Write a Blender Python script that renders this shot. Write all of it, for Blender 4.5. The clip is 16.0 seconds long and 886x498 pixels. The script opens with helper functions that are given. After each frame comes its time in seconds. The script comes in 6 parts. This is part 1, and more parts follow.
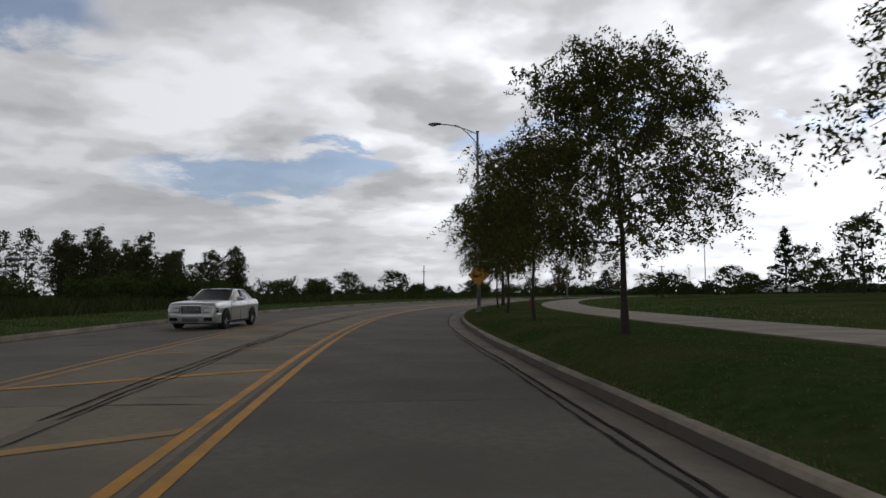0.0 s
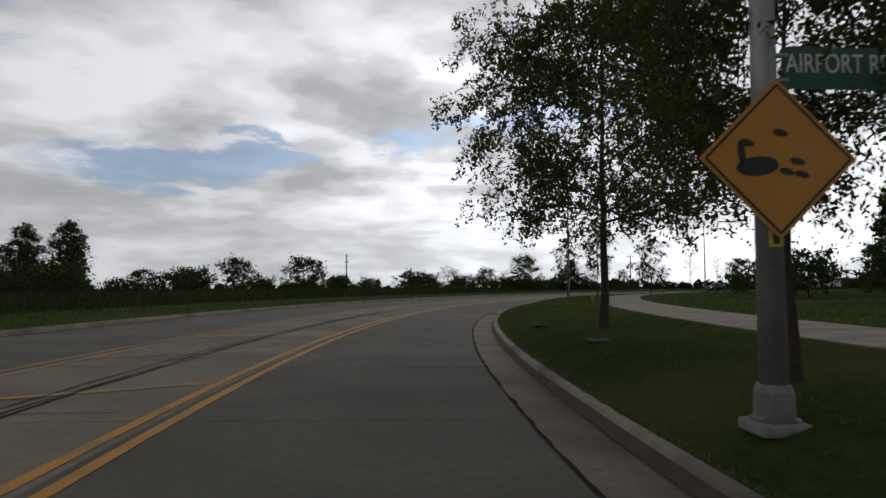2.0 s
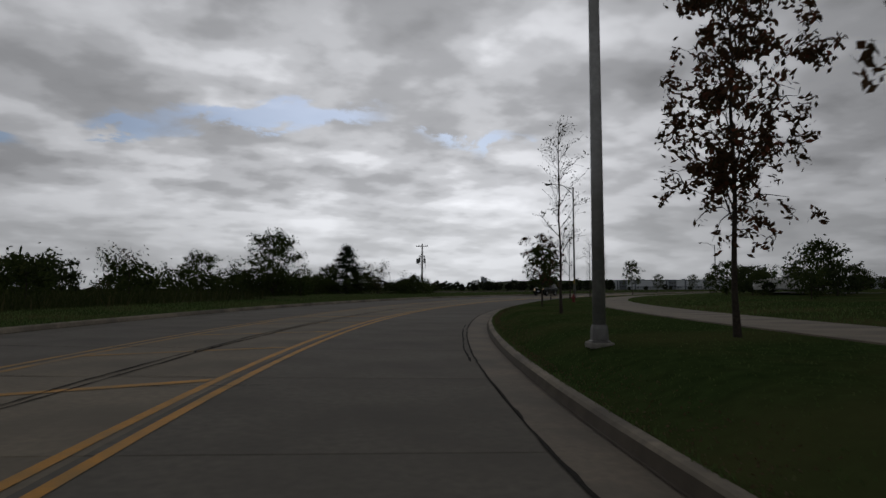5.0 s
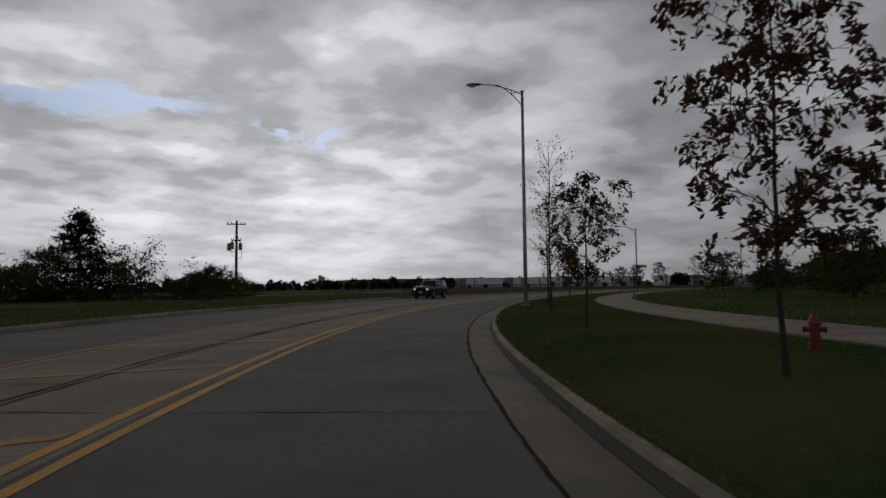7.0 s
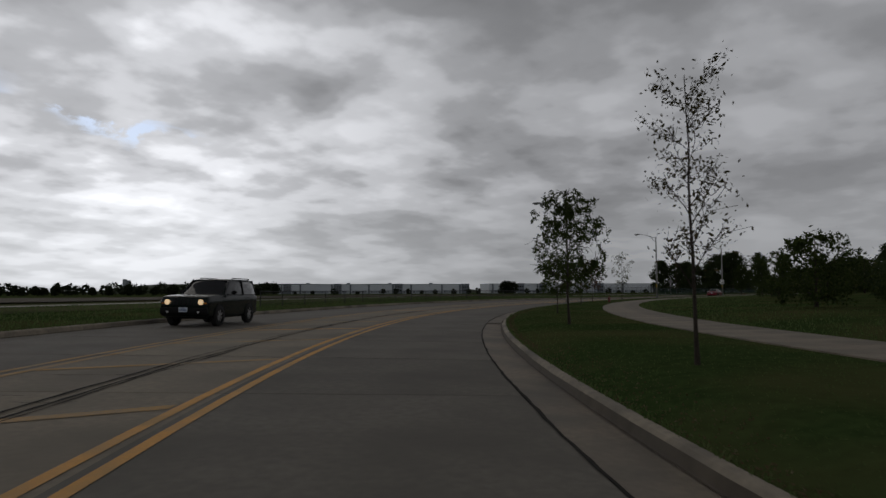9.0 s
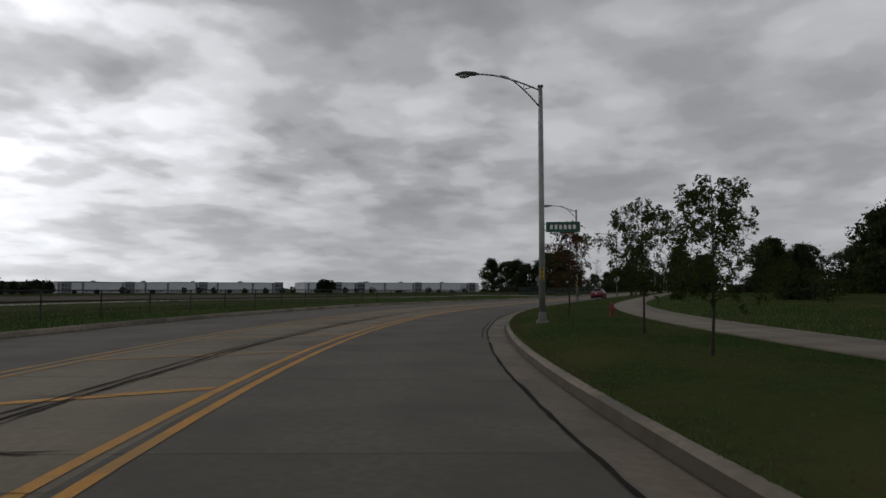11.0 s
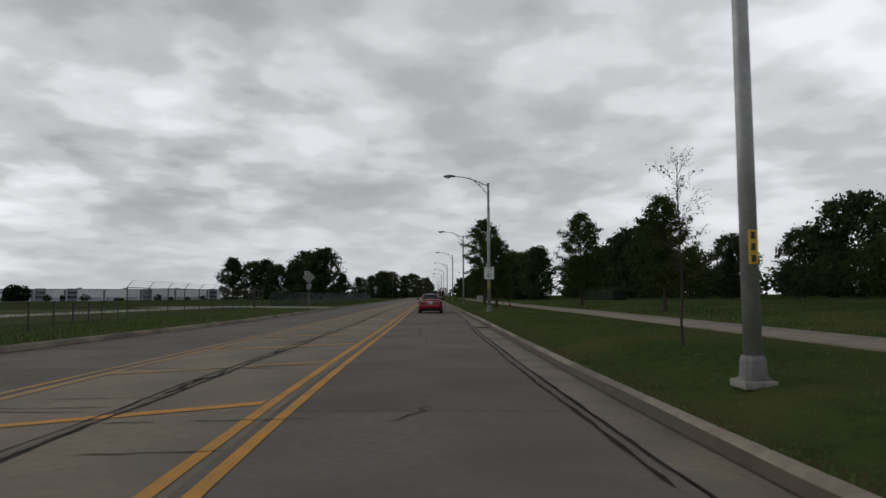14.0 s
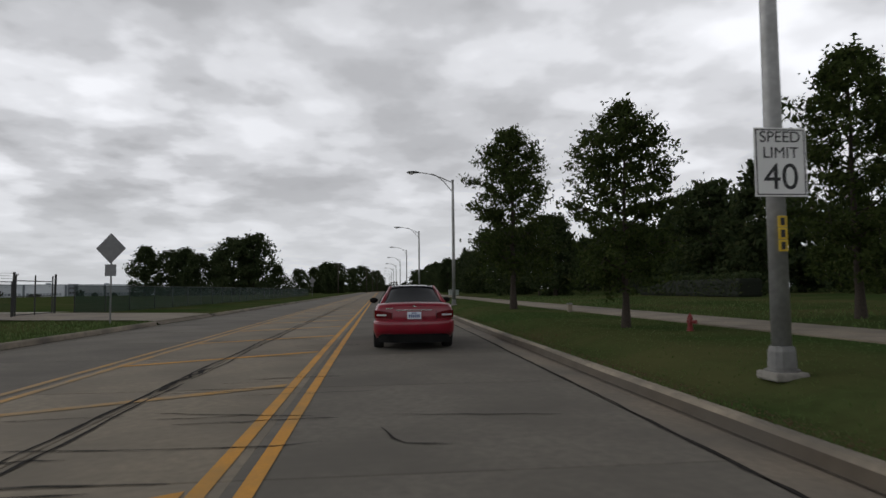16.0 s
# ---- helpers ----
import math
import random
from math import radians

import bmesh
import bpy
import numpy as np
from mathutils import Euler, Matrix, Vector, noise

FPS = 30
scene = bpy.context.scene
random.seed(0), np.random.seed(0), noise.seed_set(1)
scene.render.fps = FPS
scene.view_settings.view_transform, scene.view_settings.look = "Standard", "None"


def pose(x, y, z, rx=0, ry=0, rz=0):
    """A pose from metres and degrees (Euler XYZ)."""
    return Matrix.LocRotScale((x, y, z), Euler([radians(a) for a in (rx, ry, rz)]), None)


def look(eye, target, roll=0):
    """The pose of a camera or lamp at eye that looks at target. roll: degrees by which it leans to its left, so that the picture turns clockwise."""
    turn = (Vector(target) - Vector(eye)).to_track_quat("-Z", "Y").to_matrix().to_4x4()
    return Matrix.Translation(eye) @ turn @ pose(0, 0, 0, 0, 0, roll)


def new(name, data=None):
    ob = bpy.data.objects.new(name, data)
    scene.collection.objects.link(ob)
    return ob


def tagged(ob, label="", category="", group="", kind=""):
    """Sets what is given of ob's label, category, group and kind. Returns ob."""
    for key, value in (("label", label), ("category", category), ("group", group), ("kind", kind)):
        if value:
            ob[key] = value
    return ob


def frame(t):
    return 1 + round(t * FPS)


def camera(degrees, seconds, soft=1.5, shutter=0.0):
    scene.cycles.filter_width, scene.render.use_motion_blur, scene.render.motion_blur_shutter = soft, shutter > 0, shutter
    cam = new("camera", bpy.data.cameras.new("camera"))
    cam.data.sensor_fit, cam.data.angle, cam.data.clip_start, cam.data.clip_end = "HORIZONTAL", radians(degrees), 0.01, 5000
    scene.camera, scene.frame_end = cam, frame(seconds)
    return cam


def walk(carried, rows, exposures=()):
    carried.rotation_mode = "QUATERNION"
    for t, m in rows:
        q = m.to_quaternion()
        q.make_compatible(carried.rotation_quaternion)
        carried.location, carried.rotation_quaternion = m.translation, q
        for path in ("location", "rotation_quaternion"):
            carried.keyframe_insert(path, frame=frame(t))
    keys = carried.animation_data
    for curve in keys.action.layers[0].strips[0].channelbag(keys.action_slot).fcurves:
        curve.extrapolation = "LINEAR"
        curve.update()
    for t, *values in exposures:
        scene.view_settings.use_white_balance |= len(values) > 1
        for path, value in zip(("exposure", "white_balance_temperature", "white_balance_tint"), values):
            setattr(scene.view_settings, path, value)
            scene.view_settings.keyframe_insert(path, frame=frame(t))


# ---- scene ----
# ======== camera and its drive ========
cam = camera(67.5, 16.0, shutter=0.06)
PATH = [
    (0, pose(-0.70, 2.44, 1.35, 93.74, 0.29, 5.67)),
    (0.5, pose(-2.01, 10.54, 1.35, 93.91, 0.20, 4.99)),
    (1, pose(-3.24, 18.68, 1.35, 93.25, -0.02, 3.69)),
    (1.5, pose(-4.26, 26.94, 1.35, 93.36, 0.25, 1.75)),
    (2, pose(-5.07, 35.30, 1.35, 93.26, 0.26, -1.02)),
    (2.5, pose(-5.47, 43.73, 1.35, 93.26, 0.29, -4.66)),
    (3, pose(-5.38, 52.18, 1.35, 92.82, 0.21, -8.27)),
    (3.5, pose(-4.73, 60.63, 1.35, 93.30, 0.20, -12.20)),
    (4, pose(-3.51, 69.01, 1.35, 93.33, 0.21, -16.06)),
    (4.5, pose(-1.74, 77.32, 1.35, 93.32, 0.21, -19.84)),
    (5, pose(0.57, 85.50, 1.35, 93.29, 0.22, -23.53)),
    (5.5, pose(3.42, 93.53, 1.35, 93.22, 0.23, -27.16)),
    (6, pose(6.79, 101.39, 1.35, 93.08, 0.26, -30.72)),
    (6.5, pose(10.68, 109.04, 1.35, 93.20, 0.60, -34.24)),
    (7, pose(15.02, 116.42, 1.35, 93.08, 0.67, -37.47)),
    (7.5, pose(19.76, 123.51, 1.35, 93.42, 1.08, -41.11)),
    (8, pose(24.84, 130.44, 1.35, 93.42, 0.67, -44.69)),
    (8.5, pose(30.42, 137.08, 1.35, 93.75, 0.32, -48.50)),
    (9, pose(36.53, 143.23, 1.35, 93.57, 0.12, -52.37)),
    (9.5, pose(43.05, 148.94, 1.35, 93.65, -0.14, -56.39)),
    (10, pose(49.89, 154.24, 1.35, 93.55, -0.02, -60.32)),
    (10.5, pose(57.05, 159.08, 1.35, 93.50, 0.03, -64.24)),
    (11, pose(64.54, 163.41, 1.35, 93.49, 0.00, -68.19)),
    (11.5, pose(72.34, 167.18, 1.35, 93.51, -0.09, -72.24)),
    (12, pose(80.44, 170.34, 1.35, 93.58, -0.28, -76.37)),
    (12.5, pose(88.81, 172.86, 1.35, 93.20, -0.04, -80.57)),
    (13, pose(97.27, 174.81, 1.35, 93.44, 0.14, -83.60)),
    (13.5, pose(105.71, 176.32, 1.35, 93.27, 0.12, -86.72)),
    (14, pose(114.12, 177.49, 1.35, 93.99, 0.30, -89.60)),
    (14.5, pose(122.55, 178.28, 1.35, 93.54, 0.42, -91.66)),
    (15, pose(131.08, 178.61, 1.35, 93.65, -0.01, -92.94)),
    (15.5, pose(140.02, 178.92, 1.35, 93.63, 0.28, -93.62)),
    (16, pose(148.96, 179.16, 1.35, 93.46, 0.57, -93.93)),
]
walk(cam, PATH, exposures=((0, -1.02), (1.5, -0.95), (3.5, -1.8), (7, -1.9), (9, -1.65), (11, -1.25), (12.5, -1.05), (14, -0.72), (16, -0.56)))

# ======== sky, sun ========
SUN_AZ, SUN_EL = radians(22), radians(38)


def sky_dir(az, el):
    a, e = radians(az), radians(el)
    return (math.sin(a) * math.cos(e), math.cos(a) * math.cos(e), math.sin(e))


def build_world():
    world = bpy.data.worlds.new("overcast_sky")
    scene.world = world
    world.use_nodes = True
    nt = world.node_tree
    nt.nodes.clear()
    n, l = nt.nodes.new, nt.links.new

    def math_node(op, a, b=None, clamp=False):
        m = n("ShaderNodeMath")
        m.operation, m.use_clamp = op, clamp
        for i, v in enumerate((a, b)):
            if v is None:
                continue
            if isinstance(v, (int, float)):
                m.inputs[i].default_value = v
            else:
                l(v, m.inputs[i])
        return m.outputs[0]

    def ramp(fac, stops):
        r = n("ShaderNodeValToRGB")
        r.color_ramp.interpolation = "EASE"
        els = r.color_ramp.elements
        while len(els) < len(stops):
            els.new(0.5)
        for e, (pos, c) in zip(els, stops):
            e.position, e.color = pos, (*c, 1) if isinstance(c, tuple) else (c, c, c, 1)
        l(fac, r.inputs[0])
        return r.outputs[0]

    def mix(fac, a, b, mode="MIX"):
        m = n("ShaderNodeMix")
        m.data_type, m.blend_type = "RGBA", mode
        for i, v in ((0, fac), (6, a), (7, b)):
            if isinstance(v, tuple):
                m.inputs[i].default_value = (*v, 1)
            elif isinstance(v, (int, float)):
                m.inputs[i].default_value = v
            else:
                l(v, m.inputs[i])
        return m.outputs[2]

    tc = n("ShaderNodeTexCoord").outputs["Generated"]
    sep = n("ShaderNodeSeparateXYZ")
    l(tc, sep.inputs[0])
    x, y, z = sep.outputs
    zz = math_node("ADD", math_node("MAXIMUM", z, 0.0), 0.19)
    comb = n("ShaderNodeCombineXYZ")
    l(math_node("DIVIDE", x, zz), comb.inputs[0])
    l(math_node("DIVIDE", y, zz), comb.inputs[1])
    flat = comb.outputs[0]

    def fbm(scale, detail, rough, dist=0.0, off=(0, 0, 0), vec=flat):
        mp = n("ShaderNodeMapping")
        mp.inputs["Location"].default_value = off
        l(vec, mp.inputs[0])
        t = n("ShaderNodeTexNoise")
        t.inputs["Scale"].default_value, t.inputs["Detail"].default_value = scale, detail
        t.inputs["Roughness"].default_value, t.inputs["Distortion"].default_value = rough, dist
        l(mp.outputs[0], t.inputs[0])
        return t.outputs[0]

    warp = fbm(1.1, 3, 0.5, 0.0, (2.3, 8.1, 0))
    big = fbm(0.75, 3, 0.45, 0.0, (14.7, 3.9, 0))
    mid = fbm(2.1, 4, 0.42, 0.0, (7.1, 2.2, 0))
    fine_n = fbm(5.5, 5, 0.46, 0.0, (3.1, 9.2, 0))
    body = math_node("ADD", math_node("MULTIPLY", big, 0.34), math_node("ADD", math_node("MULTIPLY", mid, 0.46), math_node("MULTIPLY", fine_n, 0.20)))

    def lobe(az, el, width):
        dn = n("ShaderNodeVectorMath")
        dn.operation = "DOT_PRODUCT"
        dn.inputs[1].default_value = sky_dir(az, el)
        l(tc, dn.inputs[0])
        c = math.cos(radians(width))
        return math_node("DIVIDE", math_node("SUBTRACT", dn.outputs["Value"], c), 1 - c, clamp=True)

    def grey3(v):
        return (v * 0.985, v, v * 1.05)

    # cloud greys: thin bright parts to heavy dark undersides, as multiples of a middle grey of 0.5
    grey = ramp(body, [(0.39, grey3(0.86)), (0.455, grey3(0.68)), (0.51, grey3(0.48)), (0.565, grey3(0.34)), (0.64, grey3(0.25))])
    # the clouds show less relief away from the hidden sun
    calm = math_node("MULTIPLY", math_node("SUBTRACT", 1.0, lobe(22, 11, 62)), 0.45)
    grey = mix(calm, grey, grey3(0.47))
    # haze towards the horizon
    haze = ramp(z, [(0.0, 1.0), (0.06, 0.75), (0.17, 0.0)])
    hazed = mix(math_node("MULTIPLY", haze, 0.62), grey, (0.56, 0.575, 0.595))
    # ragged blue gaps: azimuth, elevation, half width, half height in degrees
    az_d = math_node("MULTIPLY", math_node("ARCTAN2", x, y), 57.296)
    el_d = math_node("MULTIPLY", math_node("ARCSINE", z), 57.296)
    rag = fbm(3.4, 7, 0.6, 0.4, (5.5, 1.2, 0))
    az_w = math_node("ADD", az_d, math_node("MULTIPLY", math_node("SUBTRACT", warp, 0.5), 26.0))
    el_w = math_node("ADD", el_d, math_node("MULTIPLY", math_node("SUBTRACT", rag, 0.5), 9.0))
    gaps = None
    for az, el, wa, we in ((-21, 9.6, 7, 1.7), (-14, 11.0, 4, 1.1), (-39, 20.5, 4.5, 2.2), (6, 14.0, 6, 1.0), (15, 14.9, 6, 1.3), (-1, 12.6, 2.5, 0.9), (26, 12.2, 3.5, 0.7), (-50, 12, 8, 2.2), (-70, 16, 9, 3)):
        q1 = math_node("POWER", math_node("DIVIDE", math_node("SUBTRACT", az_w, az), wa), 2)
        q2 = math_node("POWER", math_node("DIVIDE", math_node("SUBTRACT", el_w, el), we), 2)
        g = math_node("EXPONENT", math_node("MULTIPLY", math_node("ADD", q1, q2), -1.0))
        gaps = g if gaps is None else math_node("ADD", gaps, g)
    hole = ramp(gaps, [(0.18, 0.0), (0.8, 1.0)])
    sky = n("ShaderNodeTexSky")
    sky.sky_type, sky.sun_disc = "NISHITA", False
    sky.sun_elevation, sky.sun_rotation = SUN_EL, SUN_AZ
    sky_lit = mix(1.0, sky.outputs[0], (0.052, 0.057, 0.066), "MULTIPLY")
    col = mix(math_node("MULTIPLY", hole, 0.8), hazed, sky_lit)
    # the hidden sun brightens the clouds before it
    lift = math_node("ADD", 2.15, math_node("MULTIPLY", math_node("POWER", lobe(28, 11, 32), 1.2), 1.35))
    lift = math_node("ADD", lift, math_node("MULTIPLY", lobe(13, 16, 30), 1.1))
    # thicker cloud away from the sun
    lift = math_node("SUBTRACT", lift, math_node("MULTIPLY", lobe(76, 10, 40), 0.4))
    lift = math_node("SUBTRACT", lift, math_node("MULTIPLY", lobe(46, 8, 16), 0.3))
    # the unseen sky overhead is darkened to lower the light on the ground
    lift = math_node("MULTIPLY", lift, ramp(z, [(0.34, 1.0), (0.55, 0.58), (0.9, 0.18)]))
    vm = n("ShaderNodeVectorMath")
    vm.operation = "SCALE"
    l(col, vm.inputs[0])
    l(lift, vm.inputs["Scale"])
    col = vm.outputs[0]
    bg = n("ShaderNodeBackground")
    l(col, bg.inputs[0])
    bg.inputs[1].default_value = 1.0
    out = n("ShaderNodeOutputWorld")
    l(bg.outputs[0], out.inputs[0])


build_world()
sun = new("sun", bpy.data.lights.new("sun", "SUN"))
sun.data.energy, sun.data.angle, sun.data.color = 0.75, radians(45), (1.0, 0.95, 0.88)
sun.matrix_world = look(Vector(sky_dir(22, 38)) * 100, (0, 0, 0))

# ======== materials ========
MATS = {}


def mat(name, c1, c2=None, scale=6.0, rough=0.85, bump=0.0, c3=None, scale3=0.35, metal=0.0, spec=0.5, vary=0.0, coat=0.0, detail=6.0):
    """Two colours mixed by fine noise, a third by large stains, relief from the fine noise, an object's own tone by vary."""
    if name in MATS:
        return MATS[name]
    m = bpy.data.materials.new(name)
    m.use_nodes = True
    nt = m.node_tree
    n, l = nt.nodes.new, nt.links.new
    b = nt.nodes["Principled BSDF"]
    b.inputs["Roughness"].default_value, b.inputs["Metallic"].default_value = rough, metal
    b.inputs["Specular IOR Level"].default_value = spec
    b.inputs["Coat Weight"].default_value = coat
    b.inputs["Coat Roughness"].default_value = 0.05
    tc = n("ShaderNodeTexCoord").outputs["Object"]

    def noise_tex(s, d):
        t = n("ShaderNodeTexNoise")
        t.inputs["Scale"].default_value, t.inputs["Detail"].default_value = s, d
        l(tc, t.inputs[0])
        return t.outputs[0]

    def mixc(fac, a, bb, mode="MIX"):
        x = n("ShaderNodeMix")
        x.data_type, x.blend_type = "RGBA", mode
        for i, v in ((0, fac), (6, a), (7, bb)):
            if isinstance(v, tuple):
                x.inputs[i].default_value = (*v, 1)
            elif isinstance(v, (int, float)):
                x.inputs[i].default_value = v
            else:
                l(v, x.inputs[i])
        return x.outputs[2]

    def stretch(v, lo, hi):
        r = n("ShaderNodeMapRange")
        r.inputs[1].default_value, r.inputs[2].default_value = lo, hi
        l(v, r.inputs[0])
        return r.outputs[0]

    fine_n = noise_tex(scale, detail)
    col = mixc(stretch(fine_n, 0.3, 0.7), c1, c2 or tuple(v * 0.8 for v in c1))
    if c3:
        col = mixc(stretch(noise_tex(scale3, 4), 0.42, 0.66), col, c3)
    if vary:
        info = n("ShaderNodeObjectInfo").outputs["Random"]
        hv = n("ShaderNodeHueSaturation")
        l(stretch(info, 0, 1), hv.inputs["Fac"])
        hv.inputs["Value"].default_value = 1 - vary
        l(col, hv.inputs["Color"])
        col = hv.outputs[0]
    l(col, b.inputs["Base Color"])
    if bump:
        bp = n("ShaderNodeBump")
        bp.inputs["Strength"].default_value, bp.inputs["Distance"].default_value = min(1, bump * 20), bump
        l(fine_n, bp.inputs["Height"])
        l(bp.outputs[0], b.inputs["Normal"])
    MATS[name] = m
    return m


def leaf_mat(name, c1, c2, c3=None):
    """Leaves: tone differs leaf by leaf, some light passes through."""
    if name in MATS:
        return MATS[name]
    m = bpy.data.materials.new(name)
    m.use_nodes = True
    nt = m.node_tree
    n, l = nt.nodes.new, nt.links.new
    b = nt.nodes["Principled BSDF"]
    r = n("ShaderNodeValToRGB")
    r.color_ramp.elements[0].color, r.color_ramp.elements[1].color = (*c1, 1), (*c2, 1)
    if c3:
        e = r.color_ramp.elements.new(0.86)
        e.color = (*c2, 1)
        r.color_ramp.elements[2].color = (*c3, 1)
    l(n("ShaderNodeNewGeometry").outputs["Random Per Island"], r.inputs[0])
    l(r.outputs[0], b.inputs["Base Color"])
    b.inputs["Roughness"].default_value = 0.7
    b.inputs["Specular IOR Level"].default_value = 0.06
    tr = n("ShaderNodeBsdfTranslucent")
    l(r.outputs[0], tr.inputs[0])
    mx = n("ShaderNodeMixShader")
    mx.inputs[0].default_value = 0.42
    l(b.outputs[0], mx.inputs[1])
    l(tr.outputs[0], mx.inputs[2])
    l(mx.outputs[0], nt.nodes["Material Output"].inputs[0])
    MATS[name] = m
    return m


def glow_mat(name, c, strength):
    m = bpy.data.materials.new(name)
    m.use_nodes = True
    b = m.node_tree.nodes["Principled BSDF"]
    b.inputs["Base Color"].default_value = (*c, 1)
    b.inputs["Emission Color"].default_value = (*c, 1)
    b.inputs["Emission Strength"].default_value = strength
    return m


def glass_mat(name, c, rough=0.03):
    m = bpy.data.materials.new(name)
    m.use_nodes = True
    b = m.node_tree.nodes["Principled BSDF"]
    b.inputs["Base Color"].default_value = (*c, 1)
    b.inputs["Roughness"].default_value = rough
    b.inputs["Specular IOR Level"].default_value = 0.6
    return m


LANE = mat("lane_concrete", (0.170, 0.155, 0.130), (0.130, 0.119, 0.101), 9, 0.92, 0.004, (0.116, 0.106, 0.090), 0.5, vary=0.16, spec=0.25)
MEDIAN = mat("median_concrete", (0.268, 0.229, 0.173), (0.205, 0.178, 0.137), 9, 0.92, 0.004, (0.175, 0.153, 0.120), 0.45, vary=0.16, spec=0.25)
KERB = mat("kerb_concrete", (0.30, 0.255, 0.19), (0.20, 0.17, 0.13), 7, 0.9, 0.006, (0.115, 0.10, 0.08), 0.55, detail=10.0)
GUTTER = mat("gutter_concrete", (0.232, 0.192, 0.143), (0.172, 0.144, 0.110), 11, 0.9, 0.004, (0.13, 0.114, 0.092), 0.7, vary=0.12)
PATHM = mat("path_concrete", (0.255, 0.213, 0.158), (0.195, 0.163, 0.122), 10, 0.9, 0.003, (0.145, 0.122, 0.09), 0.6, vary=0.15)
TAR = mat("tar_seal", (0.018, 0.017, 0.016), (0.034, 0.031, 0.028), 18, 0.95, 0.002, spec=0.08)
YELLOW = mat("yellow_paint", (0.58, 0.262, 0.010), (0.47, 0.215, 0.014), 22, 0.75, 0.001, (0.36, 0.19, 0.03), 1.6)
WORN = mat("worn_yellow_paint", (0.46, 0.235, 0.035), (0.28, 0.19, 0.085), 14, 0.85, 0.001, (0.24, 0.18, 0.105), 1.3)
GRASS = mat("mown_grass", (0.046, 0.072, 0.024), (0.028, 0.045, 0.015), 5, 0.95, 0.03, (0.072, 0.074, 0.031), 0.22, spec=0.0, detail=12.0)
BARK = mat("bark", (0.062, 0.05, 0.04), (0.03, 0.025, 0.02), 22, 0.95, 0.012, spec=0.2)
GALV = mat("galvanised_steel", (0.36, 0.36, 0.35), (0.27, 0.27, 0.27), 12, 0.5, 0.0, (0.22, 0.22, 0.21), 1.5, metal=0.55)
BLADES = leaf_mat("grass_blades", (0.075, 0.115, 0.038), (0.105, 0.150, 0.052), (0.150, 0.160, 0.075))
WEEDS = leaf_mat("weed_blades", (0.026, 0.038, 0.012), (0.052, 0.062, 0.022), (0.085, 0.078, 0.035))

# ======== road alignment: heading and curvature along the right-hand yellow line ========
KS = (0, 12, 24, 36, 50, 65, 80, 100, 120, 140, 160, 180, 200, 215, 230, 245, 260, 275, 296)
KC = (-9e-05, 0.00196, 0.00461, 0.00688, 0.00748, 0.00743, 0.00729, 0.00725, 0.00741, 0.00753, 0.00703, 0.00794, 0.00859, 0.00861, 0.00762, 0.00544, 0.00083, -0.00079, 0.0005)
S0, S1, DS = -60.0, 900.0, 0.5
_s = np.arange(S0, S1 + DS, DS)
_k = np.where((_s < 0) | (_s > 300), 0.0, np.interp(_s, KS, KC))
_k[_s < 0] = 0.0012
_h = np.concatenate([[0], np.cumsum((_k[1:] + _k[:-1]) / 2 * DS)])
_i0 = int(-S0 / DS)
_h += -0.19489 - _h[_i0]
_x = np.concatenate([[0], np.cumsum((np.sin(_h[1:]) + np.sin(_h[:-1])) / 2 * DS)])
_y = np.concatenate([[0], np.cumsum((np.cos(_h[1:]) + np.cos(_h[:-1])) / 2 * DS)])
_x += -1.7085 - _x[_i0]
_y += -0.28682 - _y[_i0]


RISE_S, RISE_Z = (0, 40, 100, 180, 240), (0.352, 0.257, 0.374, 0.136, 0.242)
BANK_S, BANK_Z = (0, 50, 100, 150, 200, 240, 280), (0.0035, 0.0071, 0.0132, 0.019, 0.0096, 0.0137, -0.0034)
SHOULDER_O, SHOULDER_F = (4.75, 5.0, 5.4, 5.9), (0.0, 0.2, 0.72, 1.0)


def bank(s):
    """The road's crossfall: the outside of the bend is raised."""
    return float(np.interp(s, BANK_S, BANK_Z))


def sway(o):
    return float(np.interp(o, (-70, -14, 1.9, 6, 30), (0.0, 15.9, 0.0, -4.1, 0.0)))


def rise(s):
    """The right-hand verge climbs behind the kerb along the bend."""
    return float(np.interp(s, RISE_S, RISE_Z))


def shoulder(o):
    return float(np.interp(o, SHOULDER_O, SHOULDER_F))


def at(s, o, z=0.0):
    """The place at s metres along the road, o metres to the right of the yellow line."""
    x, y, h = np.interp(s, _s, _x), np.interp(s, _s, _y), np.interp(s, _s, _h)
    return Vector((x + o * math.cos(h), y - o * math.sin(h), z + bank(s) * sway(o) + rise(s) * shoulder(o)))


def heading(s):
    return float(np.interp(s, _s, _h))


def road_pose(s, o, z=0.0, turn=0.0, tilt=False):
    """A pose whose y axis runs along the road; with tilt it leans with the crossfall."""
    p = at(s, o, z)
    lean = math.degrees(math.atan(bank(s))) if tilt else 0.0
    return pose(p.x, p.y, p.z, 0, 0, -math.degrees(heading(s))) @ pose(0, 0, 0, 0, lean, 0) @ pose(0, 0, 0, 0, 0, turn)


def left_kerb(s):
    return float(np.interp(s, (0, 50, 100, 150, 200, 250, 300), (-8.95, -8.9, -8.85, -8.74, -8.59, -8.45, -8.3)))


def right_kerb(s):
    return float(np.interp(s, (0, 30, 60, 90, 120, 150, 180, 210, 240, 270, 300), (4.32, 4.25, 4.18, 4.24, 4.3, 4.36, 4.41, 4.31, 4.12, 4.09, 4.18)))


